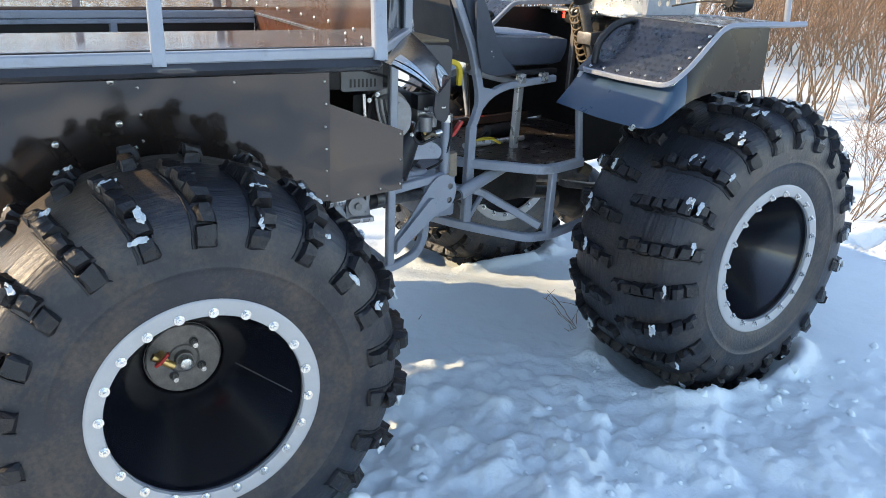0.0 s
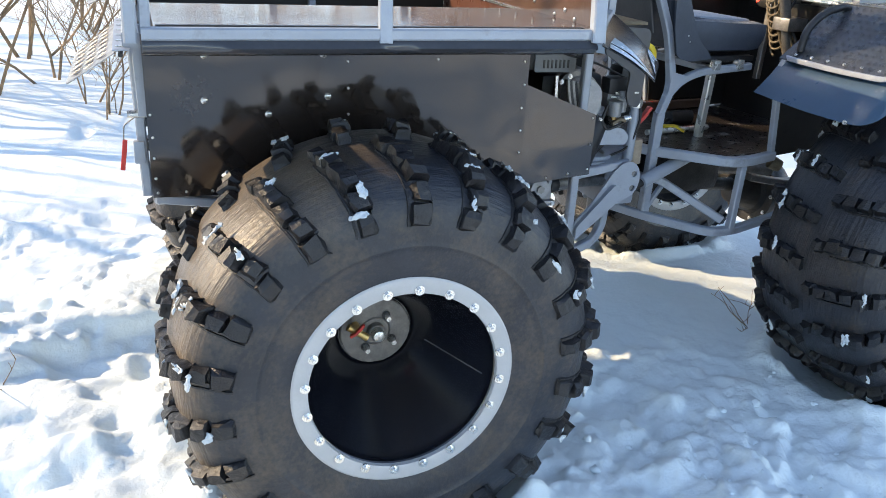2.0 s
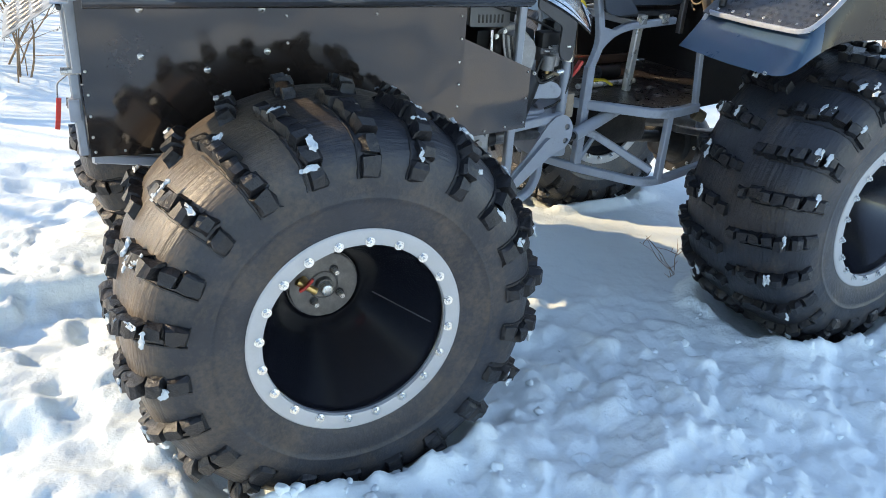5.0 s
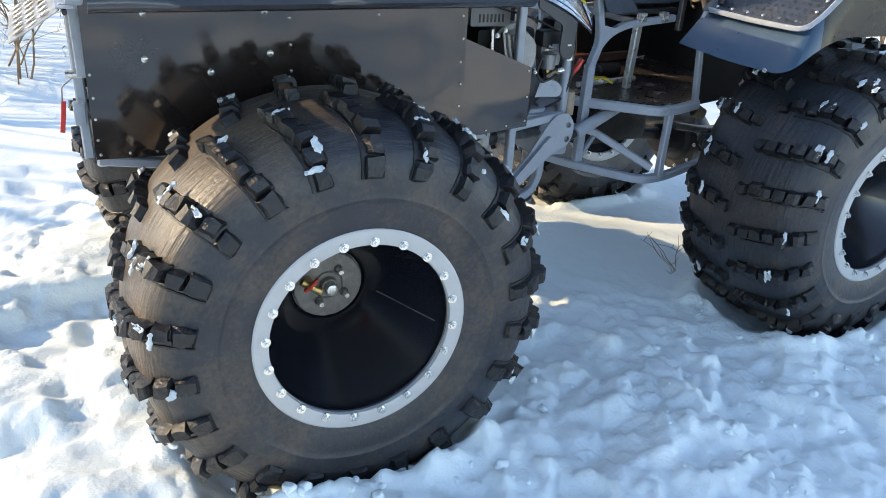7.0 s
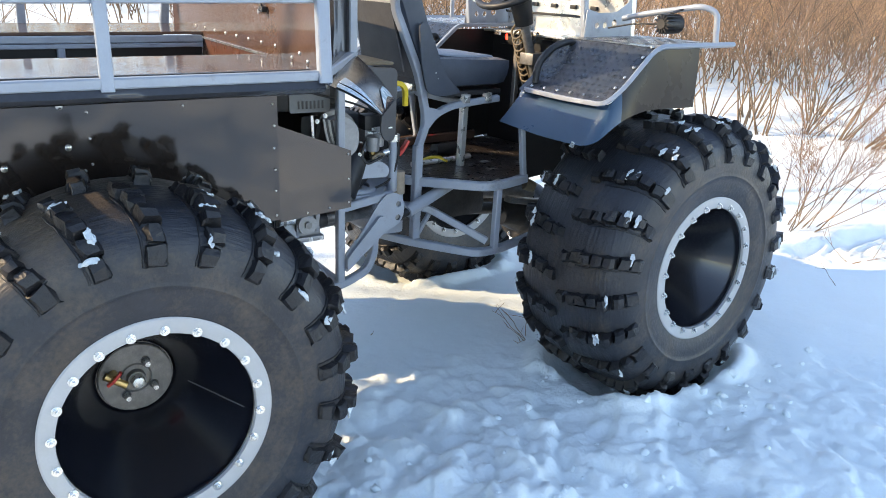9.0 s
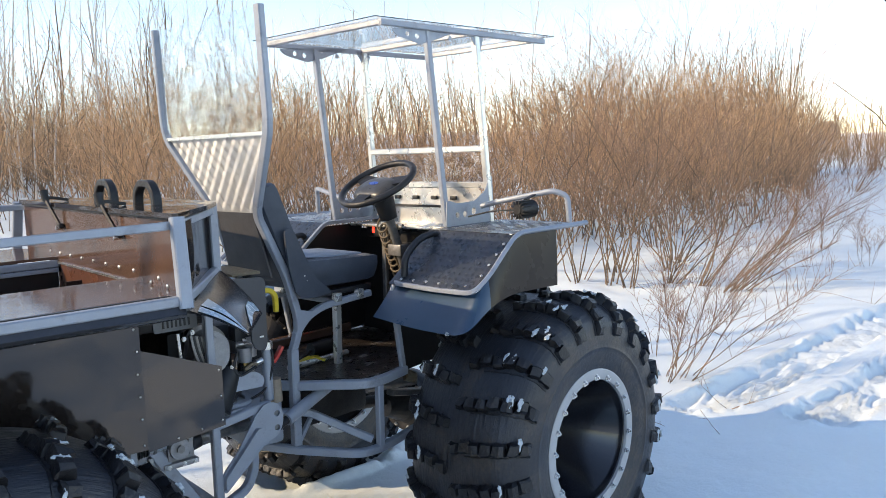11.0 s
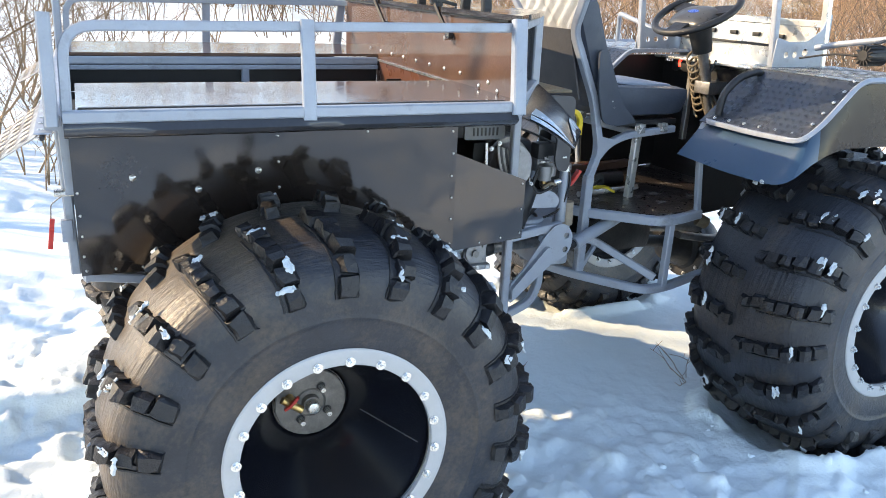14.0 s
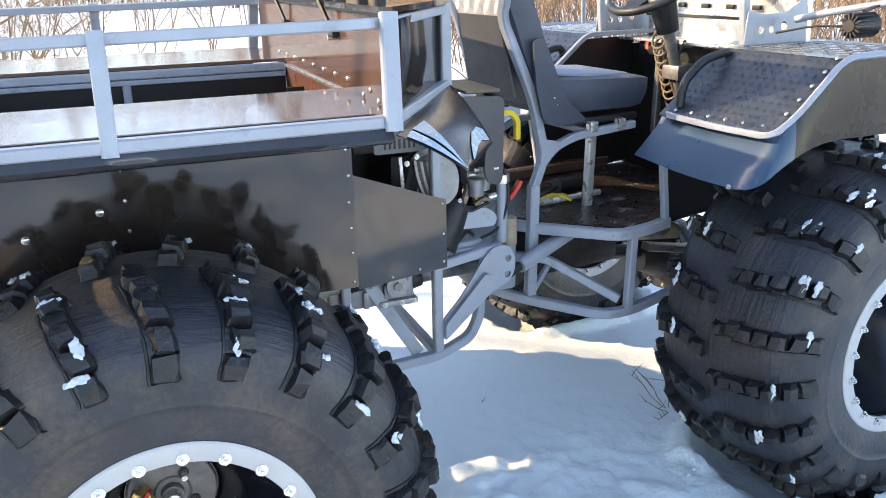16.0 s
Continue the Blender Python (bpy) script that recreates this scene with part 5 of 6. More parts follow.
def crumpled(bm, corner, size, depth, seed):
    """A creased clear sheet across the cab, in y and z."""
    rows = []
    for i in range(37):
        row = []
        for j in range(25):
            y, z = size[0] * i / 36, size[1] * j / 24
            f = math.sin(math.pi * i / 36) * math.sin(math.pi * j / 24)
            n = abs(noise.noise(Vector((y * 6, z * 6, seed)))) + 0.5 * abs(noise.noise(Vector((y * 14, z * 14, seed + 9))))
            row.append(bm.verts.new((corner[0] + depth * n * f, corner[1] + y, corner[2] + z)))
        rows.append(row)
    for r0, r1 in zip(rows, rows[1:]):
        for j in range(24):
            bm.faces.new((r0[j], r0[j + 1], r1[j + 1], r1[j]))
    g = bmesh.ops.extrude_face_region(bm, geom=list(bm.faces))
    bmesh.ops.translate(bm, verts=[v for v in g["geom"] if isinstance(v, bmesh.types.BMVert)], vec=(0.0015, 0, 0))
    return bm


# seat on its tube frame
seat = fpart("seat", made(box, (0.2, -0.22, 1.24), (0.66, 0.22, 1.372), 0.05), DARKVINYL, atv, "grey vinyl driver's seat on a silver tube frame")
for v in seat.data.vertices:
    t = (v.co.x - 0.2) / 0.46
    v.co.z += (0.02 - 0.05 * t + 0.03 * max(0, t - 0.6) * 2.5 - 0.014 * (1 - (v.co.y / 0.22) ** 2)) * (1 if v.co.z > 1.3 else 0.15)
    v.co.x += 0.03 * (v.co.z - 1.25) / 0.1 * t
bm = bmesh.new()
box(bm, (-0.055, -0.21, 0.0), (0.055, 0.21, 0.46), 0.035)
BACKM = Matrix.Translation((0.235, 0, 1.29)) @ Matrix.Rotation(radians(-21), 4, "Y")
bmesh.ops.transform(bm, matrix=BACKM, verts=bm.verts)
back = fpart("backrest", bm, DARKVINYL, seat)
bm = bmesh.new()
box(bm, (0.225, -0.165, 1.345), (0.615, 0.165, 1.382), 0.016)
for v in bm.verts:
    t = (v.co.x - 0.2) / 0.46
    v.co.z += 0.02 - 0.05 * t + 0.03 * max(0, t - 0.6) * 2.5 - 0.006 * (1 - (v.co.y / 0.22) ** 2)
fpart("seat_pad", bm, VINYL, seat, "lighter grey centre panel")
for s in (-1, 1):
    fpart("piping", made(tube, [(0.24, 0.168 * s, 1.389), (0.42, 0.168 * s, 1.368), (0.6, 0.168 * s, 1.363)], 0.006, None, 0.05, round_=True), DARKVINYL, seat)
bm = bmesh.new()
box(bm, (0.045, -0.15, 0.06), (0.062, 0.15, 0.42), 0.008)
bmesh.ops.transform(bm, matrix=BACKM, verts=bm.verts)
fpart("back_pad", bm, VINYL, seat)
for s in (-1, 1):
    fpart("hinge_plate", made(plate, round_outline([(0.17, 1.235), (0.23, 1.215), (0.36, 1.225), (0.33, 1.255), (0.275, 1.30), (0.235, 1.375), (0.165, 1.53), (0.12, 1.53), (0.135, 1.36)], 0.03), 0.012, (0, 0.228 * s - 0.006, 0)), DARKVINYL, seat)
    put("bolt", BOLT_ME, seat, FRONT @ facing((0.213, 0.236 * s, 1.32), (0, s, 0)))
    put("bolt", BOLT_ME, seat, FRONT @ facing((0.225, 0.236 * s, 1.295), (0, s, 0)))
    # the mast that rises behind the seat, with the seat bearer
    fpart("mast", made(tube, [(0.155, 0.205 * s, 0.99), (0.195, 0.2 * s, 1.08), (0.195, 0.2 * s, 1.14), (0.15, 0.2 * s, 1.32), (0.045, 0.16 * s, 1.60), (-0.035, 0.395 * s, 1.93), (-0.04, 0.41 * s, 2.0), (-0.05, 0.41 * s, 2.42)], 0.034, None, 0.05), SILVER, seat)
    fpart("bearer", made(tube, [(0.18, 0.2 * s, 1.06), (0.245, 0.2 * s, 1.13), (0.33, 0.21 * s, 1.165), (0.60, 0.22 * s, 1.185)], 0.03, None, 0.05), SILVER, seat)
    fpart("gusset", made(plate, round_outline([(0.175, 1.05), (0.27, 1.15), (0.185, 1.17)], 0.01), 0.012, (0, 0.2 * s - 0.006, 0)), SILVER, seat)
    for u in (0.40, 0.53):
        fpart("seat_clip", made(box, (u - 0.017, 0.19 * s - 0.02, 1.175), (u + 0.017, 0.23 * s + 0.012 * s, 1.215), 0.003), SHEET, seat)
fpart("slide_rail", made(box, (0.28, -0.215, 1.205), (0.62, -0.18, 1.228), 0.004), BLACK, seat)
fpart("seat_post", made(tube, [(0.47, -0.12, 0.857), (0.44, -0.17, 1.17)], 0.034), SHEET, seat)
fpart("seat_cross_bar", made(tube, [(0.44, -0.2, 1.165), (0.44, 0.2, 1.165)], 0.03), SILVER, seat)

# tread-plate head board with a clear screen above it
HB = [(-0.155, 1.60), (0.155, 1.60), (0.385, 1.93), (-0.385, 1.93)]
lean = Vector((-0.24, 0, 1)).normalized()
head_u, head_o = Vector((0, 1, 0)), Vector((0.045, 0, 1.60))
HB2 = [(a, (b - 1.60) / lean.z) for a, b in HB]
head = fpart("head_board", made(plate, HB2, 0.003, head_o, head_u, lean), TREAD, seat, "bright tread-plate head board")
fpart("tread_pattern", made(tread_bars, HB2, head_o - head_u.cross(lean) * 0.0, -head_u, lean, 0.035, 0.031, 0.0065, 0.0022, 5), TREAD, head, kind="stuff")
fpart("clear_screen", made(crumpled, (-0.045, -0.395, 1.93), (0.79, 0.49), 0.012, 3), CLEAR, seat, "crinkled clear plastic screen", angle=80).visible_shadow = False
fpart("back_board", made(plate, [(-0.165, 0), (0.165, 0), (0.14, 0.29), (-0.14, 0.29)], 0.008, (0.095, 0, 1.32), (0, 1, 0), Vector((-0.2, 0, 1)).normalized()), GREYBOARD, seat)
fpart("screen_clamp", made(box, (-0.05, -0.385, 1.925), (-0.03, 0.385, 1.94)), SHEET, head)

# fenders, one each side
for s in (-1, 1):
    inner = 0.44 if s < 0 else 0.355      # the far one reaches nearer to the seat
    fen = fpart("fender", made(plate, [(0.80, (inner - 0.01) * s), (1.33, (inner - 0.01) * s), (1.33, 0.93 * s), (0.80, 0.945 * s)][::-s], 0.006, (0, 0, 1.468), (1, 0, 0), (0, 1, 0)), DARKTREAD, atv, "dark tread-plate fender with silver tube rim and mud flap")
    U = Vector((0.28, 0, 0.215))
    L = U.length
    U.normalize()
    V = Vector((0, -1, 0)) if s < 0 else Vector((0, 1, 0))
    O = Vector((0.525, 0, 1.258))
    SL = [(0.0, inner), (L, inner), (L, 0.945), (0.045, 0.945), (0.0, 0.90)]
    slope = fpart("slope_plate", made(plate, SL, 0.004, O, U, V), DARKTREAD, fen)
    up = U.cross(Vector((0, 1, 0)))
    bm = bmesh.new()
    tread_bars(bm, [(a, b) for a, b in SL], O + up * 0.0042, U, V, 0.033, 0.018, 0.0032, 0.0014, 3)
    fpart("tread_pattern", bm, DARKTREAD, slope, kind="stuff")
    bm = bmesh.new()
    tread_bars(bm, [(0.86, inner + 0.02), (1.31, inner + 0.02), (1.31, 0.92), (0.86, 0.92)], (0, 0, 1.4755), (1, 0, 0), (0, s, 0), 0.045, 0.03, 0.01, 0.004)
    fpart("tread_pattern", bm, SHEET, fen, kind="stuff")
    fpart("rim_tube", made(tube, [(0.575, inner * s, 1.262), (0.53, (inner + 0.04) * s, 1.262), (0.515, 0.72 * s, 1.258), (0.51, 0.955 * s, 1.262), (0.60, 0.965 * s, 1.32), (0.80, 0.955 * s, 1.478), (1.07, 0.95 * s, 1.476), (1.345, 0.94 * s, 1.474)], 0.019, 0.019, 0.06), SILVER, fen)
    for k in range(6):
        put("rivet", RIVET, fen, FRONT @ facing((0.548 + 0.002 * k, (0.50 + 0.075 * k) * s, 1.279), (-0.6, 0, 0.8)))
    for k in range(5):
        put("rivet", RIVET, fen, FRONT @ facing((0.60 + 0.05 * k, 0.925 * s, 1.32 + 0.0385 * k), (-0.6, 0, 0.8)))
    # one glossy sheet: it hangs from the back edge and wraps round the corner along the side
    TOP = rounded([(0.565, (inner - 0.01) * s, 1.254), (0.55, 0.72 * s, 1.254), (0.535, 0.955 * s, 1.254), (0.60, 0.963 * s, 1.31), (0.80, 0.96 * s, 1.466), (1.08, 0.955 * s, 1.466)], 0.06, False, 6)
    LOW = rounded([(0.438, (inner - 0.015) * s, 1.12), (0.425, 0.70 * s, 1.102), (0.43, 0.975 * s, 1.10), (0.58, 0.99 * s, 1.20), (0.74, 0.975 * s, 1.23), (1.07, 0.965 * s, 1.218)], 0.09, False, 6)
    cut = [i for i, p in enumerate(TOP) if p.x < 0.6][-1] + 1
    # two base colours on the one sheet stand in for its blue and brown reflections
    for name, first, last, mat, label in (("mud_flap", 0, cut, FLAPSKY, "glossy dark plastic mud flap, blue sky reflection put into its colour"), ("side_skirt", cut, len(TOP) - 1, SKIRT, "dark side skirt of the flap's sheet, brown reflection put into its colour")):
        bm = bmesh.new()
        rows = []
        for p, q in list(zip(TOP, LOW))[first:last + 1]:
            rows.append([bm.verts.new(p.lerp(q, k / 6) + Vector((0.001, 0.002 * s, 0)) * math.sin(math.pi * k / 6)) for k in range(7)])
        for r0, r1 in zip(rows, rows[1:]):
            for k in range(6):
                bm.faces.new((r0[k], r0[k + 1], r1[k + 1], r1[k]))
        bmesh.ops.recalc_face_normals(bm, faces=bm.faces)
        g = bmesh.ops.extrude_face_region(bm, geom=list(bm.faces))
        bmesh.ops.translate(bm, verts=[v for v in g["geom"] if isinstance(v, bmesh.types.BMVert)], vec=(0.003, -0.003 * s, 0.001))
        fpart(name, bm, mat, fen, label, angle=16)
    put("bolt", BOLT_ME, fen, FRONT @ facing((0.432, 0.88 * s, 1.104), (-0.6, 0, -0.3)))
    fpart("front_lip", made(box, (1.33, min(0.43 * s, 0.93 * s), 1.462), (1.36, max(0.43 * s, 0.93 * s), 1.470)), SILVER, fen)
    # grab handle, loop on the sloping plate
    if s < 0:
        loop = [(0.565, -0.50, 1.29), (0.575, -0.50, 1.375), (0.66, -0.50, 1.445), (0.765, -0.50, 1.465), (0.80, -0.50, 1.44)]
    else:
        loop = [(0.56, 0.41, 1.28), (0.575, 0.41, 1.35), (0.64, 0.41, 1.415), (0.70, 0.41, 1.42), (0.715, 0.41, 1.385)]
        fpart("inner_edge_tube", made(tube, [(0.54, 0.35, 1.268), (0.80, 0.35, 1.474), (1.32, 0.35, 1.474)], 0.019, 0.019, 0.04), SILVER, fen)
    fpart("grab_handle", made(tube, loop, 0.031, None, 0.05, round_=True), BLACK, fen, "black plastic grab handle")
    # bull rail and round lamp
    fpart("lamp_rail", made(tube, [(1.10, 0.50 * s, 1.56), (1.12, 0.60 * s, 1.585), (1.17, 0.88 * s, 1.635), (1.21, 0.93 * s, 1.61), (1.215, 0.935 * s, 1.475)], 0.026, None, 0.06, round_=True), SILVER, fen)
    if s > 0:
        continue
    lamp = fpart("work_lamp", made(cyl, (1.02, 0.79 * s, 1.555), (1.12, 0.79 * s, 1.555), 0.028, 0.042, 20), BLACK, fen, "round black work lamp")
    fpart("lamp_face", made(cyl, (1.012, 0.79 * s, 1.555), (1.02, 0.79 * s, 1.555), 0.02, 0.022, 16), BLACK, lamp)
    for k in range(14):
        a = k * math.pi / 7
        fpart("cooling_fin", made(box, (1.015, 0.016, -0.0025), (1.10, 0.042, 0.0025), 0.0, Matrix.Translation((0, 0.79 * s, 1.555)) @ Matrix.Rotation(a, 4, "X")), BLACK, lamp)
    fpart("lamp_bracket", made(tube, [(1.08, 0.79 * s, 1.60), (1.15, 0.79 * s, 1.618)], 0.02, 0.006), BLACK, fen)
    fpart("lamp_cable", made(tube, [(1.04, 0.76 * s, 1.55), (1.02, 0.65 * s, 1.55), (0.98, 0.52 * s, 1.52)], 0.008, None, 0.05, round_=True), BLACK, fen)

# wind screen frame and roof
screen = fpart("screen_frame", made(tube, [(1.235, -0.43, 1.655), (1.235, 0.43, 1.655)], 0.032), SHEET, atv, "silver tube screen frame with clear roof")
fpart("cross_bar", made(tube, [(1.222, -0.43, 1.838), (1.222, 0.43, 1.838)], 0.032), SHEET, screen)
for s in (-1, 1):
    fpart("rear_post", made(tube, [(0.935, 0.42 * s, 1.47), (0.85, 0.415 * s, 2.390)], 0.03), SILVER, screen)
    fpart("front_post", made(tube, [(1.245, 0.43 * s, 1.47), (1.19, 0.415 * s, 2.390)], 0.032), SHEET, screen)
    fpart("gusset_plate", made(plate, round_outline([(0.91, 1.472), (1.26, 1.472), (1.255, 1.70), (1.235, 1.70), (1.20, 1.63), (1.12, 1.585), (1.0, 1.58), (0.92, 1.60)], 0.012), 0.005, (0, 0.437 * s, 0), holes=[(0.99, 1.525, 0.014), (1.045, 1.525, 0.014), (1.11, 1.535, 0.017)]), SILVER, screen)
    fpart("roof_bracket", made(plate, round_outline([(0.62, 2.380), (1.24, 2.380), (1.21, 2.290), (1.12, 2.415), (0.90, 2.345), (0.80, 2.320), (0.66, 2.350)], 0.02), 0.005, (0, 0.42 * s, 0), holes=[(0.72, 2.362, 0.012), (0.78, 2.355, 0.012), (1.0, 2.362, 0.012)]), SILVER, screen)
    fpart("roof_rail", made(tube, [(0.55, 0.43 * s, 2.400), (1.72, 0.43 * s, 2.390)], 0.026), SILVER, screen)
for u in (0.56, 1.19, 1.71):
    fpart("roof_bar", made(tube, [(u, -0.43, 2.400), (u, 0.43, 2.400)], 0.024), SILVER, screen)
fpart("roof_sheet", made(box, (0.5, -0.46, 2.415), (1.78, 0.46, 2.419)), CLEAR, screen).visible_shadow = False
fpart("wind_screen", made(crumpled, (1.228, -0.41, 1.67), (0.82, 0.155), 0.008, 5), CLEAR, screen, "crinkled clear plastic screen", angle=80).visible_shadow = False

# dash, steering wheel and column
dash = fpart("dash", made(plate, round_outline([(-0.41, 1.30), (0.41, 1.30), (0.41, 1.64), (-0.41, 1.64)], 0.02), 0.004, (1.20, 0, 0), (0, 1, 0), (0, 0, 1)), SHEET, atv, "bare aluminium dash board with fittings")
fpart("dash_lip", made(tube, [(1.19, -0.41, 1.545), (1.19, 0.41, 1.545)], 0.02, 0.012), BLACK, dash)
fpart("dash_top", made(box, (1.02, -0.41, 1.44), (1.20, 0.41, 1.452), 0.004), SHEET, dash)
fpart("indicator", made(box, (1.05, 0.232, 1.40), (1.062, 0.256, 1.435), 0.004), LED, dash, "small red indicator light, lit")
fpart("switch_box", made(box, (1.05, 0.10, 1.38), (1.10, 0.30, 1.44), 0.01), BLACK, dash)
for k in range(4):
    fpart("switch", made(box, (1.185, -0.25 + 0.14 * k, 1.58), (1.20, -0.21 + 0.14 * k, 1.60), 0.003), BLACK, dash)
STM = Matrix.Translation((0.877, 0.0, 1.682)) @ Matrix.Rotation(radians(-29), 4, "Y")
bm = bmesh.new()
tube(bm, [(0.198 * math.cos(k * math.pi / 20), 0.198 * math.sin(k * math.pi / 20), 0) for k in range(40)], 0.034, 0.032, 0.0, round_=True, closed=True)
bmesh.ops.transform(bm, matrix=STM, verts=bm.verts)
steer = fpart("steering_wheel", bm, BLACK, dash, "black three-spoke steering wheel", angle=80)
bm = bmesh.new()
pad = round_outline([(-0.10, -0.10), (-0.03, -0.135), (0.05, -0.115), (0.075, -0.05), (0.075, 0.05), (0.05, 0.115), (-0.03, 0.135), (-0.10, 0.10)], 0.035, 4)
levels = [[bm.verts.new((a * k - 0.01, b * k, h)) for a, b in pad] for k, h in ((0.88, -0.05), (1.0, -0.03), (0.98, -0.012), (0.85, 0.002), (0.6, 0.010), (0.25, 0.014))]
for r0, r1 in zip(levels, levels[1:]):
    for k in range(len(pad)):
        bm.faces.new((r0[k], r0[(k + 1) % len(pad)], r1[(k + 1) % len(pad)], r1[k]))
bm.faces.new(levels[0][::-1])
bm.faces.new(levels[-1])
bmesh.ops.transform(bm, matrix=STM, verts=bm.verts)
fpart("hub_pad", bm, HUBPLASTIC, steer, "dark grey domed hub pad", angle=50)
for a0, w0, w1 in ((radians(180), 0.10, 0.07), (radians(72), 0.085, 0.06), (radians(-72), 0.085, 0.06)):
    bm = bmesh.new()
    c, d = math.cos(a0), math.sin(a0)
    plate(bm, [(0.06 * c - w0 / 2 * d, 0.06 * d + w0 / 2 * c), (0.06 * c + w0 / 2 * d, 0.06 * d - w0 / 2 * c), (0.19 * c + w1 / 2 * d, 0.19 * d - w1 / 2 * c), (0.19 * c - w1 / 2 * d, 0.19 * d + w1 / 2 * c)][::-1], 0.02, (0, 0, -0.022), (1, 0, 0), (0, 1, 0))
    bmesh.ops.transform(bm, matrix=STM, verts=bm.verts)
    fpart("spoke", bm, BLACK, steer)
bm = bmesh.new()
plate(bm, [(-0.02 + 0.014 * math.cos(k * math.pi / 8), 0.034 * math.sin(k * math.pi / 8)) for k in range(16)], 0.003, (0, 0, 0.0125), (1, 0, 0), (0, 1, 0))
bmesh.ops.transform(bm, matrix=STM, verts=bm.verts)
fpart("badge", bm, BADGE, steer)
fpart("column_shroud", made(cyl, (0.895, 0, 1.655), (0.945, 0, 1.50), 0.06, 0.045, 16), BLACK, dash)
fpart("column", made(cyl, (0.93, 0, 1.55), (1.06, 0, 1.18), 0.024, None, 14), STEEL, dash)
fpart("coiled_loom", made(tube, [(0.955 + 0.1 * k / 90 + 0.012 * math.cos(k * 0.6), 0.07 + 0.034 * math.sin(k * 0.6), 1.47 - 0.27 * k / 90 + 0.03 * math.cos(k * 0.6)) for k in range(90)], 0.011, None, 0.0, round_=True), LOOM, dash, "coiled tan cable")
fpart("column_bracket", made(box, (0.97, -0.05, 1.30), (1.09, 0.05, 1.36), 0.008), STEEL, dash)
for k in range(4):
    fpart("cable", made(tube, [(1.0 + 0.01 * k, 0.09 - 0.035 * k, 1.46), (0.99, 0.06 - 0.02 * k, 1.36), (1.03 + 0.006 * k, 0.03 - 0.03 * k, 1.24), (1.07, -0.03 * k, 1.12)], 0.013, None, 0.06, round_=True), LOOM if k < 3 else BLACK, dash)
fpart("grey_pipe", made(tube, [(1.04, 0.14, 1.42), (1.03, 0.14, 1.05)], 0.03), STEEL, dash)

# small things on the near side of the cab
fpart("yellow_handle", made(tube, [(0.0, -0.20, 1.275), (0.055, -0.205, 1.28), (0.082, -0.205, 1.25), (0.085, -0.20, 1.18)], 0.021, 0.021, 0.03), YELLOW, atv, "yellow plastic lever handle")
fpart("red_lever", made(tube, [(0.03, -0.235, 0.975), (0.05, -0.24, 1.0), (0.075, -0.24, 1.035)], 0.03, 0.014, 0.01), RED, atv, "red plastic lever end")
fpart("tool_bag", made(box, (-0.02, -0.15, 0.97), (0.06, -0.05, 1.19), 0.03), BLACK, atv, "black fabric bag")
fpart("floor_strap", made(tube, [(0.33, 0.0, 0.868), (0.37, -0.01, 0.884), (0.41, -0.035, 0.887), (0.44, -0.06, 0.868)], 0.034, 0.008, 0.01), YELLOW, atv, "yellow strap end on the floor mat")


# ---- bare shrubs and woods ----
def prisms(segs, name, mat):
    """Three-sided tapering sticks, many at once: rows of start, end, both radii."""
    S = np.array(segs, dtype=np.float64)
    a, b, ra, rb = S[:, 0:3], S[:, 3:6], S[:, 6], S[:, 7]
    d = b - a
    d /= np.maximum(np.linalg.norm(d, axis=1, keepdims=True), 1e-9)
    h = np.where(np.abs(d[:, 2:3]) < 0.9, np.array([[0, 0, 1.0]]), np.array([[1.0, 0, 0]]))
    u = np.cross(d, h)
    u /= np.linalg.norm(u, axis=1, keepdims=True)
    v = np.cross(d, u)
    rows = []
    for p, r in ((a, ra), (b, rb)):
        for k in range(3):
            t = 2 * math.pi * k / 3
            rows.append(p + (u * math.cos(t) + v * math.sin(t)) * r[:, None])
    V = np.stack(rows, 1).reshape(-1, 3)
    base = np.arange(len(S))[:, None] * 6
    F = np.concatenate([base + np.array([[k, (k + 1) % 3, 3 + (k + 1) % 3, 3 + k]]) for k in range(3)], 1).reshape(-1, 4)
    me = bpy.data.meshes.new(name)
    me.vertices.add(len(V))
    me.vertices.foreach_set("co", V.astype(np.float32).ravel())
    me.loops.add(F.size)
    me.polygons.add(len(F))
    me.loops.foreach_set("vertex_index", F.ravel().astype(np.int32))
    me.polygons.foreach_set("loop_start", np.arange(0, F.size, 4, dtype=np.int32))
    me.polygons.foreach_set("use_smooth", np.ones(len(F), dtype=bool))
    me.update(calc_edges=True)
    me.materials.append(mat)
    return me


def shoot(rg, out, p, d, length, r, depth, droop=0.0, steps=5, twigs=5, spread=0.55, taper=0.35, kink=0.09, fine=None, least=0.0022, bare=1, reach=(0.22, 0.48)):
    """One stem with its side shoots, bent a little at every step."""
    q = Vector(p)
    d = Vector(d).normalized()
    for k in range(steps):
        d = (d + Vector((rg.gauss(0, kink), rg.gauss(0, kink), rg.gauss(0, kink * 0.6) - droop))).normalized()
        e = q + d * (length / steps)
        r0, r1 = r * (1 - (1 - taper) * k / steps), r * (1 - (1 - taper) * (k + 1) / steps)
        out.append((*q, *e, r0, r1))
        if depth > 0 and k >= bare:
            for j in range(twigs if k > bare else twigs // 2):
                if rg.random() < 0.6:
                    f = rg.random()
                    s = Vector((rg.gauss(0, 1), rg.gauss(0, 1), rg.gauss(0.35, 0.5)))
                    dd = (d * (1 - spread) + s.normalized() * spread + Vector((0, 0, 0.15))).normalized()
                    shoot(rg, out if fine is None else fine, q.lerp(e, f), dd, length * rg.uniform(*reach), max(r1 * 0.45, least), depth - 1, droop, 3, max(2, twigs - 2), spread, 0.4, kink, least=least)
        q = e


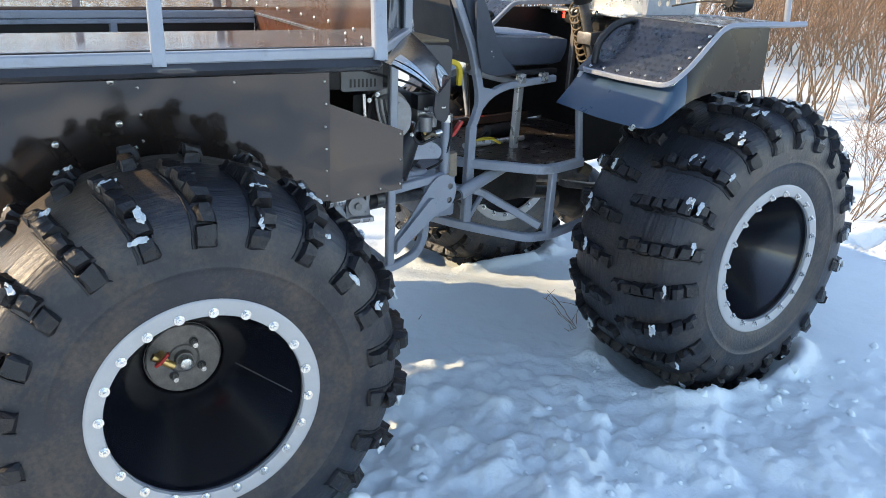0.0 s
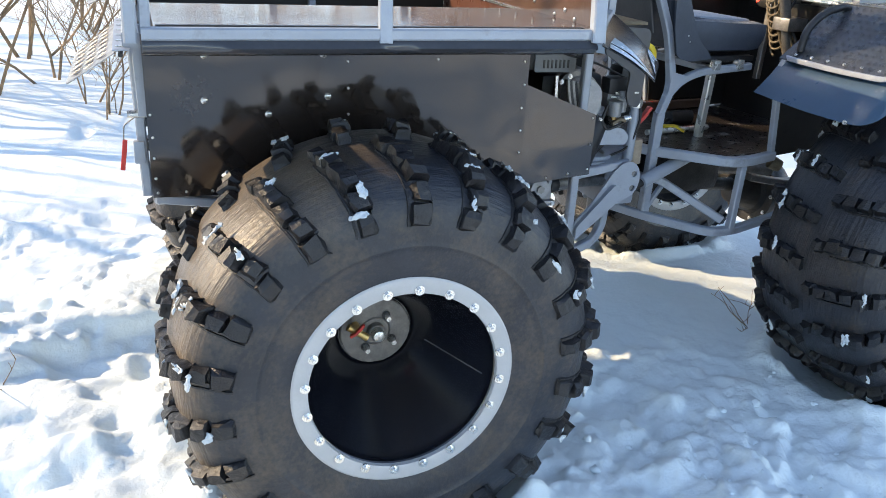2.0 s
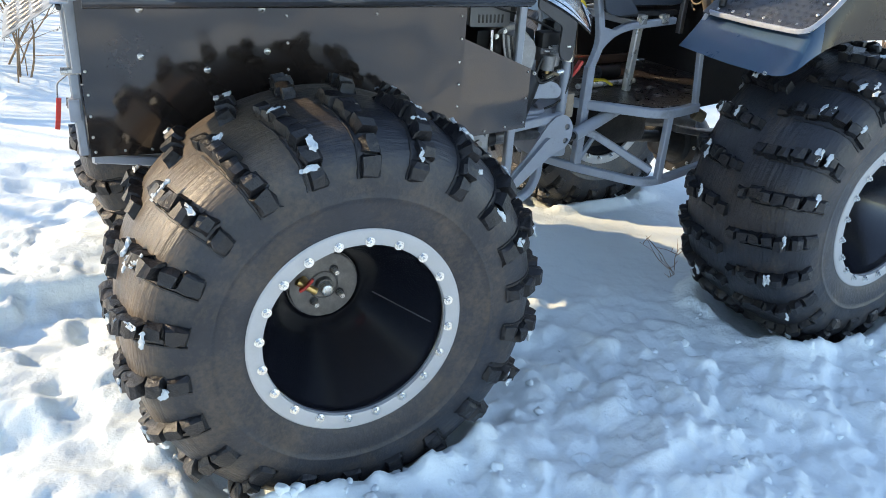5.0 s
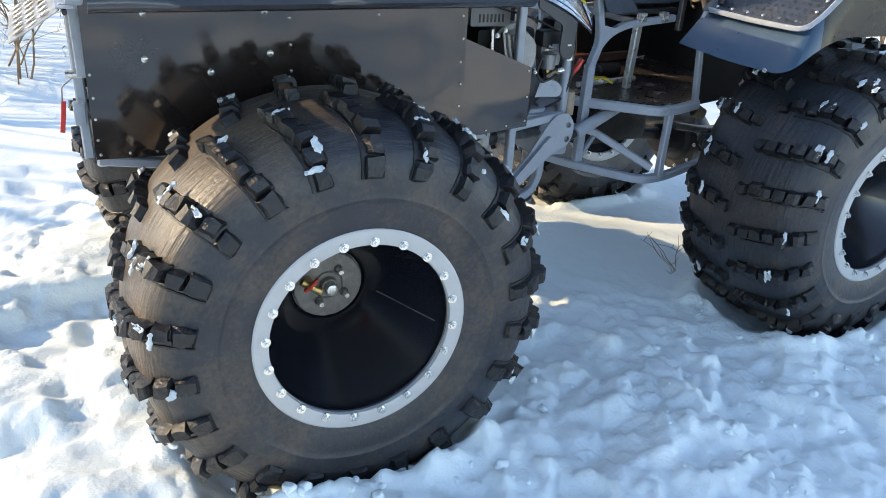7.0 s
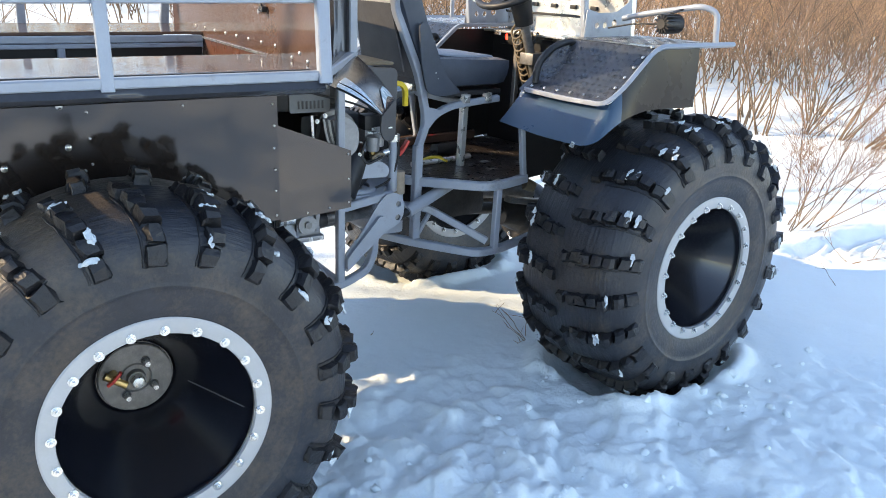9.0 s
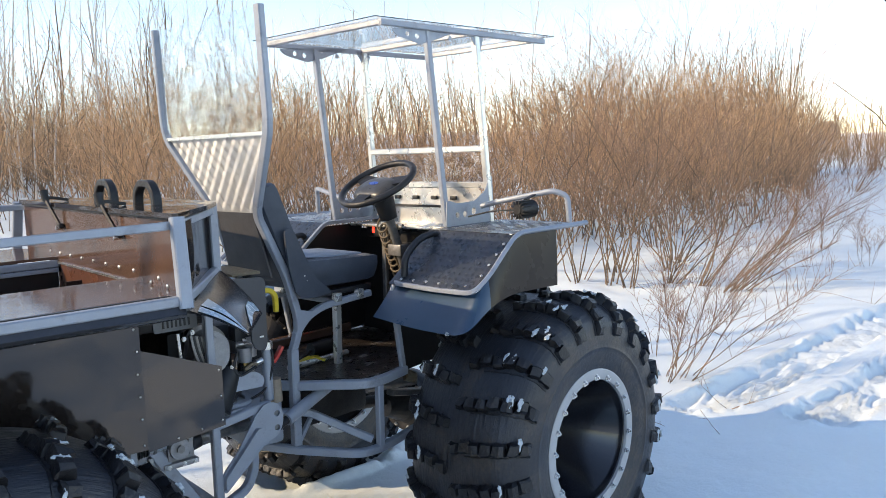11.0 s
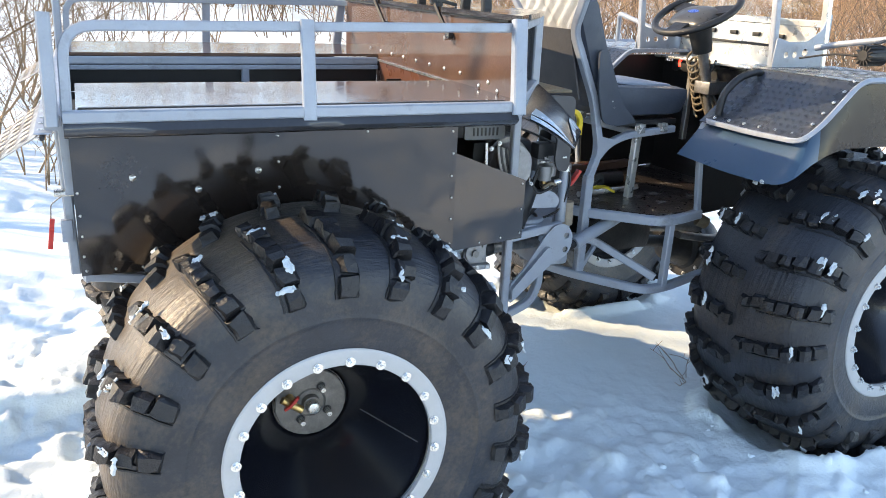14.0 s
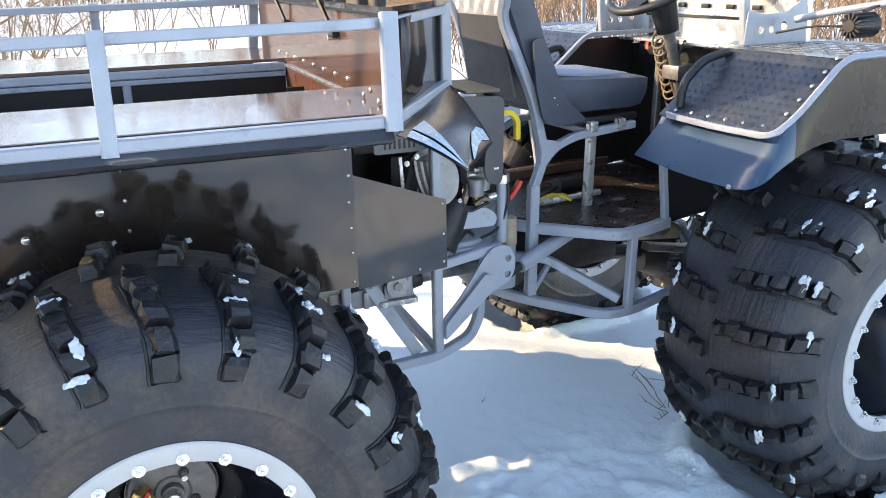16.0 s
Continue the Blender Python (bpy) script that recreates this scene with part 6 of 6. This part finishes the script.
def shrub(x, y, height, stems, seed, lean=(0, 0), mat=SHOOTBARK, stem_mat=WILLOWSTEM, depth=2, r=0.012, twigs=3, spread=0.55, fan=0.55, kink=0.14, bare=2, reach=(0.15, 0.36), label="bare brown willow shrub standing in the snow"):
    rg = random.Random(seed)
    place = Matrix.Translation((x, y, ground_z(x, y)))
    ob = thing("shrub", place, label, "shrub", "bare shrubs in the snow")
    fine = []
    for k in range(stems):
        out = []
        a = rg.uniform(0, 6.28)
        f = rg.random() * fan
        shoot(rg, out, (0.25 * f * math.cos(a), 0.25 * f * math.sin(a), -0.1), (lean[0] + f * math.cos(a), lean[1] + f * math.sin(a), 1.0), height * rg.uniform(0.6, 1.05), r * rg.uniform(0.6, 1.2), depth, 0.0, 5 + bare, twigs, spread, kink=kink, fine=fine, bare=bare, reach=reach, least=0.0019)
        put("stem", prisms(out, "stem", stem_mat), ob, place)
    put("crown", prisms(fine, "crown", mat), ob, place, kind="stuff")
    return ob


SHOOTS = "low reddish willow shoots leaning over the snow"
LEANING = "bare willow shrub leaning low over the snow"
shrub(5.59, 3.69, 1.55, 9, 1, (0.5, -0.7), r=0.00595, twigs=6, fan=0.45, kink=0.13, label=SHOOTS)
shrub(5.75, 3.75, 1.2, 6, 40, (0.25, -0.4), r=0.0051, twigs=6, fan=0.5, kink=0.15, label=SHOOTS)
shrub(6.14, 4.19, 1.15, 4, 41, (0.05, -0.1), r=0.00425, twigs=3, fan=0.25, kink=0.12, label=SHOOTS)
shrub(8.53, 7.14, 3.1, 8, 2, (-0.05, 0), r=0.0119, twigs=6, fan=0.4, kink=0.16)
shrub(8.78, 6.77, 2.9, 7, 3, (0.1, -0.1), r=0.0119, twigs=6, fan=0.4, kink=0.16)
shrub(8.75, 6.42, 3.0, 7, 16, (0.05, -0.1), r=0.01275, twigs=6, fan=0.4, kink=0.16)
shrub(9.38, 6.29, 2.9, 8, 4, (0.25, -0.35), r=0.0119, twigs=6, fan=0.35, kink=0.16)
shrub(9.4, 5.87, 2.7, 7, 42, (0.35, -0.5), r=0.01105, twigs=6, fan=0.35, kink=0.16, label=LEANING)
shrub(9.11, 5.41, 2.5, 7, 43, (0.55, -0.75), r=0.0102, twigs=6, fan=0.35, kink=0.15, label=LEANING)
shrub(9.27, 5.31, 2.3, 6, 44, (0.65, -0.95), r=0.0102, twigs=6, fan=0.35, kink=0.15, label=LEANING)
shrub(9.7, 7.4, 3.2, 9, 45, r=0.01105, twigs=6, kink=0.16)
shrub(8.9, 8.2, 3.2, 9, 5, r=0.01105, twigs=6, kink=0.16)
shrub(10.4, 6.9, 3.2, 8, 17, (0.1, 0), r=0.01105, twigs=6, kink=0.16)
shrub(11.2, 7.4, 3.3, 9, 6, r=0.01105, twigs=6, kink=0.16)
shrub(12.4, 8.6, 3.5, 10, 7, r=0.01105, twigs=6, kink=0.16)
shrub(13.24, 6.05, 1.3, 7, 8, (0.1, -0.1), r=0.00595, twigs=6, kink=0.15)
shrub(12.14, 4.84, 1.0, 6, 18, r=0.00425, twigs=6, kink=0.15)
shrub(24.0, 11.4, 2.2, 12, 46, r=0.0102, twigs=6, kink=0.16)
shrub(26.5, 11.2, 1.8, 12, 47, (0.2, -0.3), r=0.0119, twigs=6, kink=0.16)
KNOTTY = "bare knotty shrub with crooked tan branches"
shrub(-1.5, 8.55, 3.2, 4, 9, (-0.05, 0), SHRUB, SHRUB, 3, 0.024, 6, 0.66, 0.6, 0.22, 1, (0.22, 0.48), KNOTTY)
shrub(-0.62, 8.15, 2.0, 4, 10, (0.15, 0.1), SHRUB, SHRUB, 3, 0.012, 6, 0.62, 0.6, 0.18, 1, (0.22, 0.48), KNOTTY)
shrub(-0.42, 7.7, 1.7, 5, 30, (0.12, 0.05), SHRUB, SHRUB, 3, 0.010, 5, 0.64, 0.7, 0.2, 1, (0.22, 0.48), KNOTTY)
shrub(-1.0, 9.3, 3.0, 5, 31, (0.05, 0), SHRUB, SHRUB, 3, 0.017, 5, 0.64, 0.6, 0.2, 1, (0.22, 0.48), KNOTTY)
shrub(-1.35, 10.5, 3.6, 4, 11, (0.05, 0), SHRUB, SHRUB, 3, 0.027, 6, 0.64, 0.5, 0.2, 1, (0.22, 0.48), KNOTTY)
shrub(-1.85, 9.6, 3.4, 4, 12, (0.05, 0), SHRUB, SHRUB, 3, 0.027, 6, 0.64, 0.5, 0.2, 1, (0.22, 0.48), KNOTTY)
shrub(-0.4, 10.8, 2.6, 5, 19, (0.1, 0), SHRUB, SHRUB, 3, 0.012, 6, 0.6, 0.6, 0.18, 1, (0.22, 0.48), KNOTTY)
shrub(-2.7, 9.0, 3.2, 3, 20, (0.15, 0), SHRUB, SHRUB, 3, 0.024, 6, 0.64, 0.6, 0.2, 1, (0.22, 0.48), KNOTTY)
shrub(-0.9, 12.8, 3.2, 5, 21, (0.1, 0), SHRUB, SHRUB, 2, 0.02, 5, 0.6, 0.6, 0.16, 1, (0.22, 0.48), KNOTTY)
shrub(-2.2, 14.0, 4.0, 5, 22, (0.0, 0), SHRUB, SHRUB, 2, 0.03, 5, 0.6, 0.5, 0.16, 1, (0.22, 0.48), KNOTTY)
shrub(1.1, 15.5, 2.8, 5, 23, (0.1, 0), SHRUB, SHRUB, 2, 0.016, 4, 0.6, 0.6, 0.16, 1, (0.22, 0.48), KNOTTY)
shrub(2.6, 19.0, 3.0, 5, 24, (0.1, 0), SHRUB, SHRUB, 2, 0.018, 4, 0.6, 0.6, 0.16, 1, (0.22, 0.48), KNOTTY)
shrub(0.4, 12.5, 3.0, 8, 13, r=0.0119)
shrub(1.5, 22, 2.6, 10, 14, r=0.0119)
shrub(4.7, 30, 3.0, 10, 15, r=0.017)

# woods: thicket in the middle distance and taller trees behind it
def woods(name, count, place, height, r, seed, mat, label, depth=1, twigs=3, steps=4, stems=3, lean=0.24, kink=0.17, shoots=None, spread=0.42):
    """Many trees or bushes as one mass; shoots: another bark for the side shoots."""
    rg = random.Random(seed)
    out, fine = [], [] if shoots else None
    for k in range(count):
        x, y = place(rg)
        z = ground_z(x, y)
        for j in range(stems):
            h = height * rg.uniform(0.55, 1.1)
            shoot(rg, out, (x + rg.gauss(0, 0.25), y + rg.gauss(0, 0.25), z - 0.1), (rg.gauss(0, lean), rg.gauss(0, lean), 1), h, r * rg.uniform(0.6, 1.3), depth, 0.0, steps, twigs, spread, kink=kink, fine=fine, least=0.0035)
    ob = tagged(new(name, prisms(out, name, mat)), label, "woods", kind="stuff")
    WORLD[ob] = Matrix()
    if shoots:
        put("crown", prisms(fine, "crown", shoots), ob, kind="stuff")
    return ob


def sector(a0, a1, r0, r1):
    def f(rg):
        a, d = radians(rg.uniform(a0, a1)), math.sqrt(rg.uniform(r0 * r0, r1 * r1))
        return d * math.cos(a), d * math.sin(a)
    return f


woods("willow_thicket", 170, sector(58, 80, 22, 42), 4.6, 0.016, 36, WILLOWSTEM, "dense brown willow thicket under the birches", 2, 3, 6, shoots=TWIG, kink=0.2, spread=0.52)
woods("willow_thicket", 270, sector(40, 72, 14, 25), 3.4, 0.012, 21, WILLOWSTEM, "dense brown willow thicket behind the clearing", 2, 3, 6, shoots=TWIG, kink=0.2, spread=0.52)
woods("willow_thicket", 150, sector(27, 42, 16, 27), 3.8, 0.013, 28, WILLOWSTEM, "dense brown willow thicket behind the clearing", 2, 3, 6, shoots=TWIG, kink=0.2, spread=0.52)
woods("willow_thicket", 260, sector(25.5, 34, 28, 46), 3.9, 0.018, 22, WILLOWSTEM, "dense brown willow thicket behind the clearing", 1, 4, 6, shoots=TWIG, kink=0.2, spread=0.52)
woods("willow_thicket", 150, sector(12, 25.5, 38, 60), 2.7, 0.016, 32, WILLOWSTEM, "low brown willow thicket along the clearing's far side", 1, 4, 6, shoots=TWIG, kink=0.2, spread=0.52)
woods("willow_thicket", 330, sector(70, 92, 32, 48), 3.8, 0.018, 26, WILLOWSTEM, "dense brown willow thicket behind the clearing", 1, 4, 6, shoots=TWIG, kink=0.2, spread=0.52)
woods("far_birches", 150, sector(26, 40, 30, 46), 5.6, 0.03, 29, WILLOWSTEM, "grey-brown young trees behind the thicket", 2, 3, 6, 1, 0.08, 0.06)
woods("far_birches", 16, sector(40, 62, 34, 50), 8.5, 0.05, 33, BIRCH, "tall pale birches behind the thicket", 2, 3, 6, 1, 0.06, 0.05)
woods("far_birches", 105, sector(61, 100, 27, 52), 11.0, 0.04, 23, BIRCH, "tall pale birches behind the thicket", 2, 2, 6, 1, 0.05, 0.045)
woods("far_trees", 160, sector(8, 26, 60, 95), 4.6, 0.05, 34, WILLOWSTEM, "low bare trees along the horizon", 2, 3, 5, 1, 0.12, 0.1)
woods("far_trees", 300, sector(26, 63, 48, 80), 5.6, 0.07, 24, WILLOWSTEM, "bare brown woods along the horizon", 2, 3, 4, 1, 0.12, 0.1)
woods("far_trees", 190, sector(62, 112, 48, 85), 11.0, 0.08, 35, WILLOWSTEM, "tall bare brown woods along the horizon", 2, 3, 5, 1, 0.1, 0.08)
woods("near_woods", 240, sector(165, 380, 16, 45), 6.0, 0.05, 25, BARK, "bare brown woods around the clearing", 1, 4, 5, 1)


# slender trees towards the sun, whose shadows streak the snow
def sunward(rg):
    while True:
        across, away = rg.choice((rg.uniform(4.6, 9.5), rg.uniform(4.6, 9.5), rg.uniform(4.6, 9.5), rg.uniform(-4.0, -0.4))), rg.uniform(6, 19)
        if across < 0.85 * away:
            break
    return math.cos(SUN_AZ) * away + math.sin(SUN_AZ) * across, math.sin(SUN_AZ) * away - math.cos(SUN_AZ) * across


# unseen trees, added to dapple the foreground snow that the body side reflects
def sunward_near(rg):
    across, away = rg.uniform(-4.5, -0.1), rg.uniform(5, 12)
    return math.cos(SUN_AZ) * away + math.sin(SUN_AZ) * across, math.sin(SUN_AZ) * away - math.cos(SUN_AZ) * across


# places for unseen bushes, added only to dapple the snow behind the vehicle
def sunward_low(rg):
    across, away = rg.uniform(0.1, 1.25), rg.uniform(4.1, 4.9)
    return math.cos(SUN_AZ) * away + math.sin(SUN_AZ) * across, math.sin(SUN_AZ) * away - math.cos(SUN_AZ) * across


# added out of view to shade the near snow
woods("shade_willows", 10, sunward_low, 2.1, 0.02, 37, WILLOWSTEM, "unseen low bare willows, added to shade the snow", 2, 5, 6, 1, 0.12)
# this nearer grove is an added shade caster, out of view
woods("birch_grove", 60, sunward_near, 7.5, 0.06, 31, BIRCH, "slender unseen birches that cast shadows over the clearing", 2, 5, 6, 1)
woods("birch_grove", 46, sunward, 8.0, 0.055, 27, BIRCH, "slender unseen birches that cast shadows over the clearing", 1, 4, 6, 1)

# a small house far off
HX, HY = 172.0, 79.0
HZ = ground_z(HX, HY)
house = thing("house", Matrix.Translation((HX, HY, HZ)), "small yellowish house far off behind bare trees", "house")
part("wall", made(box, (HX - 2.2, HY - 1.8, HZ - 0.3), (HX + 2.2, HY + 1.8, HZ + 2.2)), WALLPAINT, house)
bm = bmesh.new()
rv = [bm.verts.new((HX + a, HY + b, HZ + c)) for a, b, c in ((-2.5, -2.1, 2.1), (2.5, -2.1, 2.1), (2.5, 2.1, 2.1), (-2.5, 2.1, 2.1), (-2.5, 0, 3.7), (2.5, 0, 3.7))]
for f in ((0, 1, 5, 4), (2, 3, 4, 5), (0, 4, 3), (1, 2, 5), (0, 3, 2, 1)):
    bm.faces.new([rv[i] for i in f])
part("roof", bm, ROOF, house)
for y0 in (-1.1, 0.4):
    part("window", made(box, (HX - 2.25, HY + y0, HZ + 0.8), (HX - 2.2, HY + y0 + 0.7, HZ + 1.7)), GLOSS, house)


# dry stalks on the snow
def stalks(x, y, seed, n, size):
    rg = random.Random(seed)
    place = Matrix.Translation((x, y, ground_z(x, y)))
    ob = thing("dry_weed", place, "thin dry brown weed stalk lying on the snow", "dry weed", "dry weeds on the snow")
    for k in range(n):
        out = []
        a = rg.uniform(0, 6.28)
        shoot(rg, out, (0, 0, -0.01), (math.cos(a), math.sin(a), rg.uniform(0.1, 0.8)), size * rg.uniform(0.6, 1.1), 0.0025, 1, 0.03, 5, 1, 0.5, 0.5, 0.15)
        put("stalk", prisms(out, "stalk", SHRUB), ob, place)


stalks(2.42, 2.93, 1, 5, 0.28)
stalks(2.6, 3.1, 2, 3, 0.2)
stalks(-1.0, 3.0, 3, 1, 0.15)
stalks(-0.79, 3.2, 8, 2, 0.2)
stalks(4.7, 2.7, 4, 2, 0.25)
stalks(1.75, 3.35, 5, 1, 0.12)
stalks(5.3, 3.0, 6, 3, 0.4)
stalks(4.6, 3.2, 7, 3, 0.35)
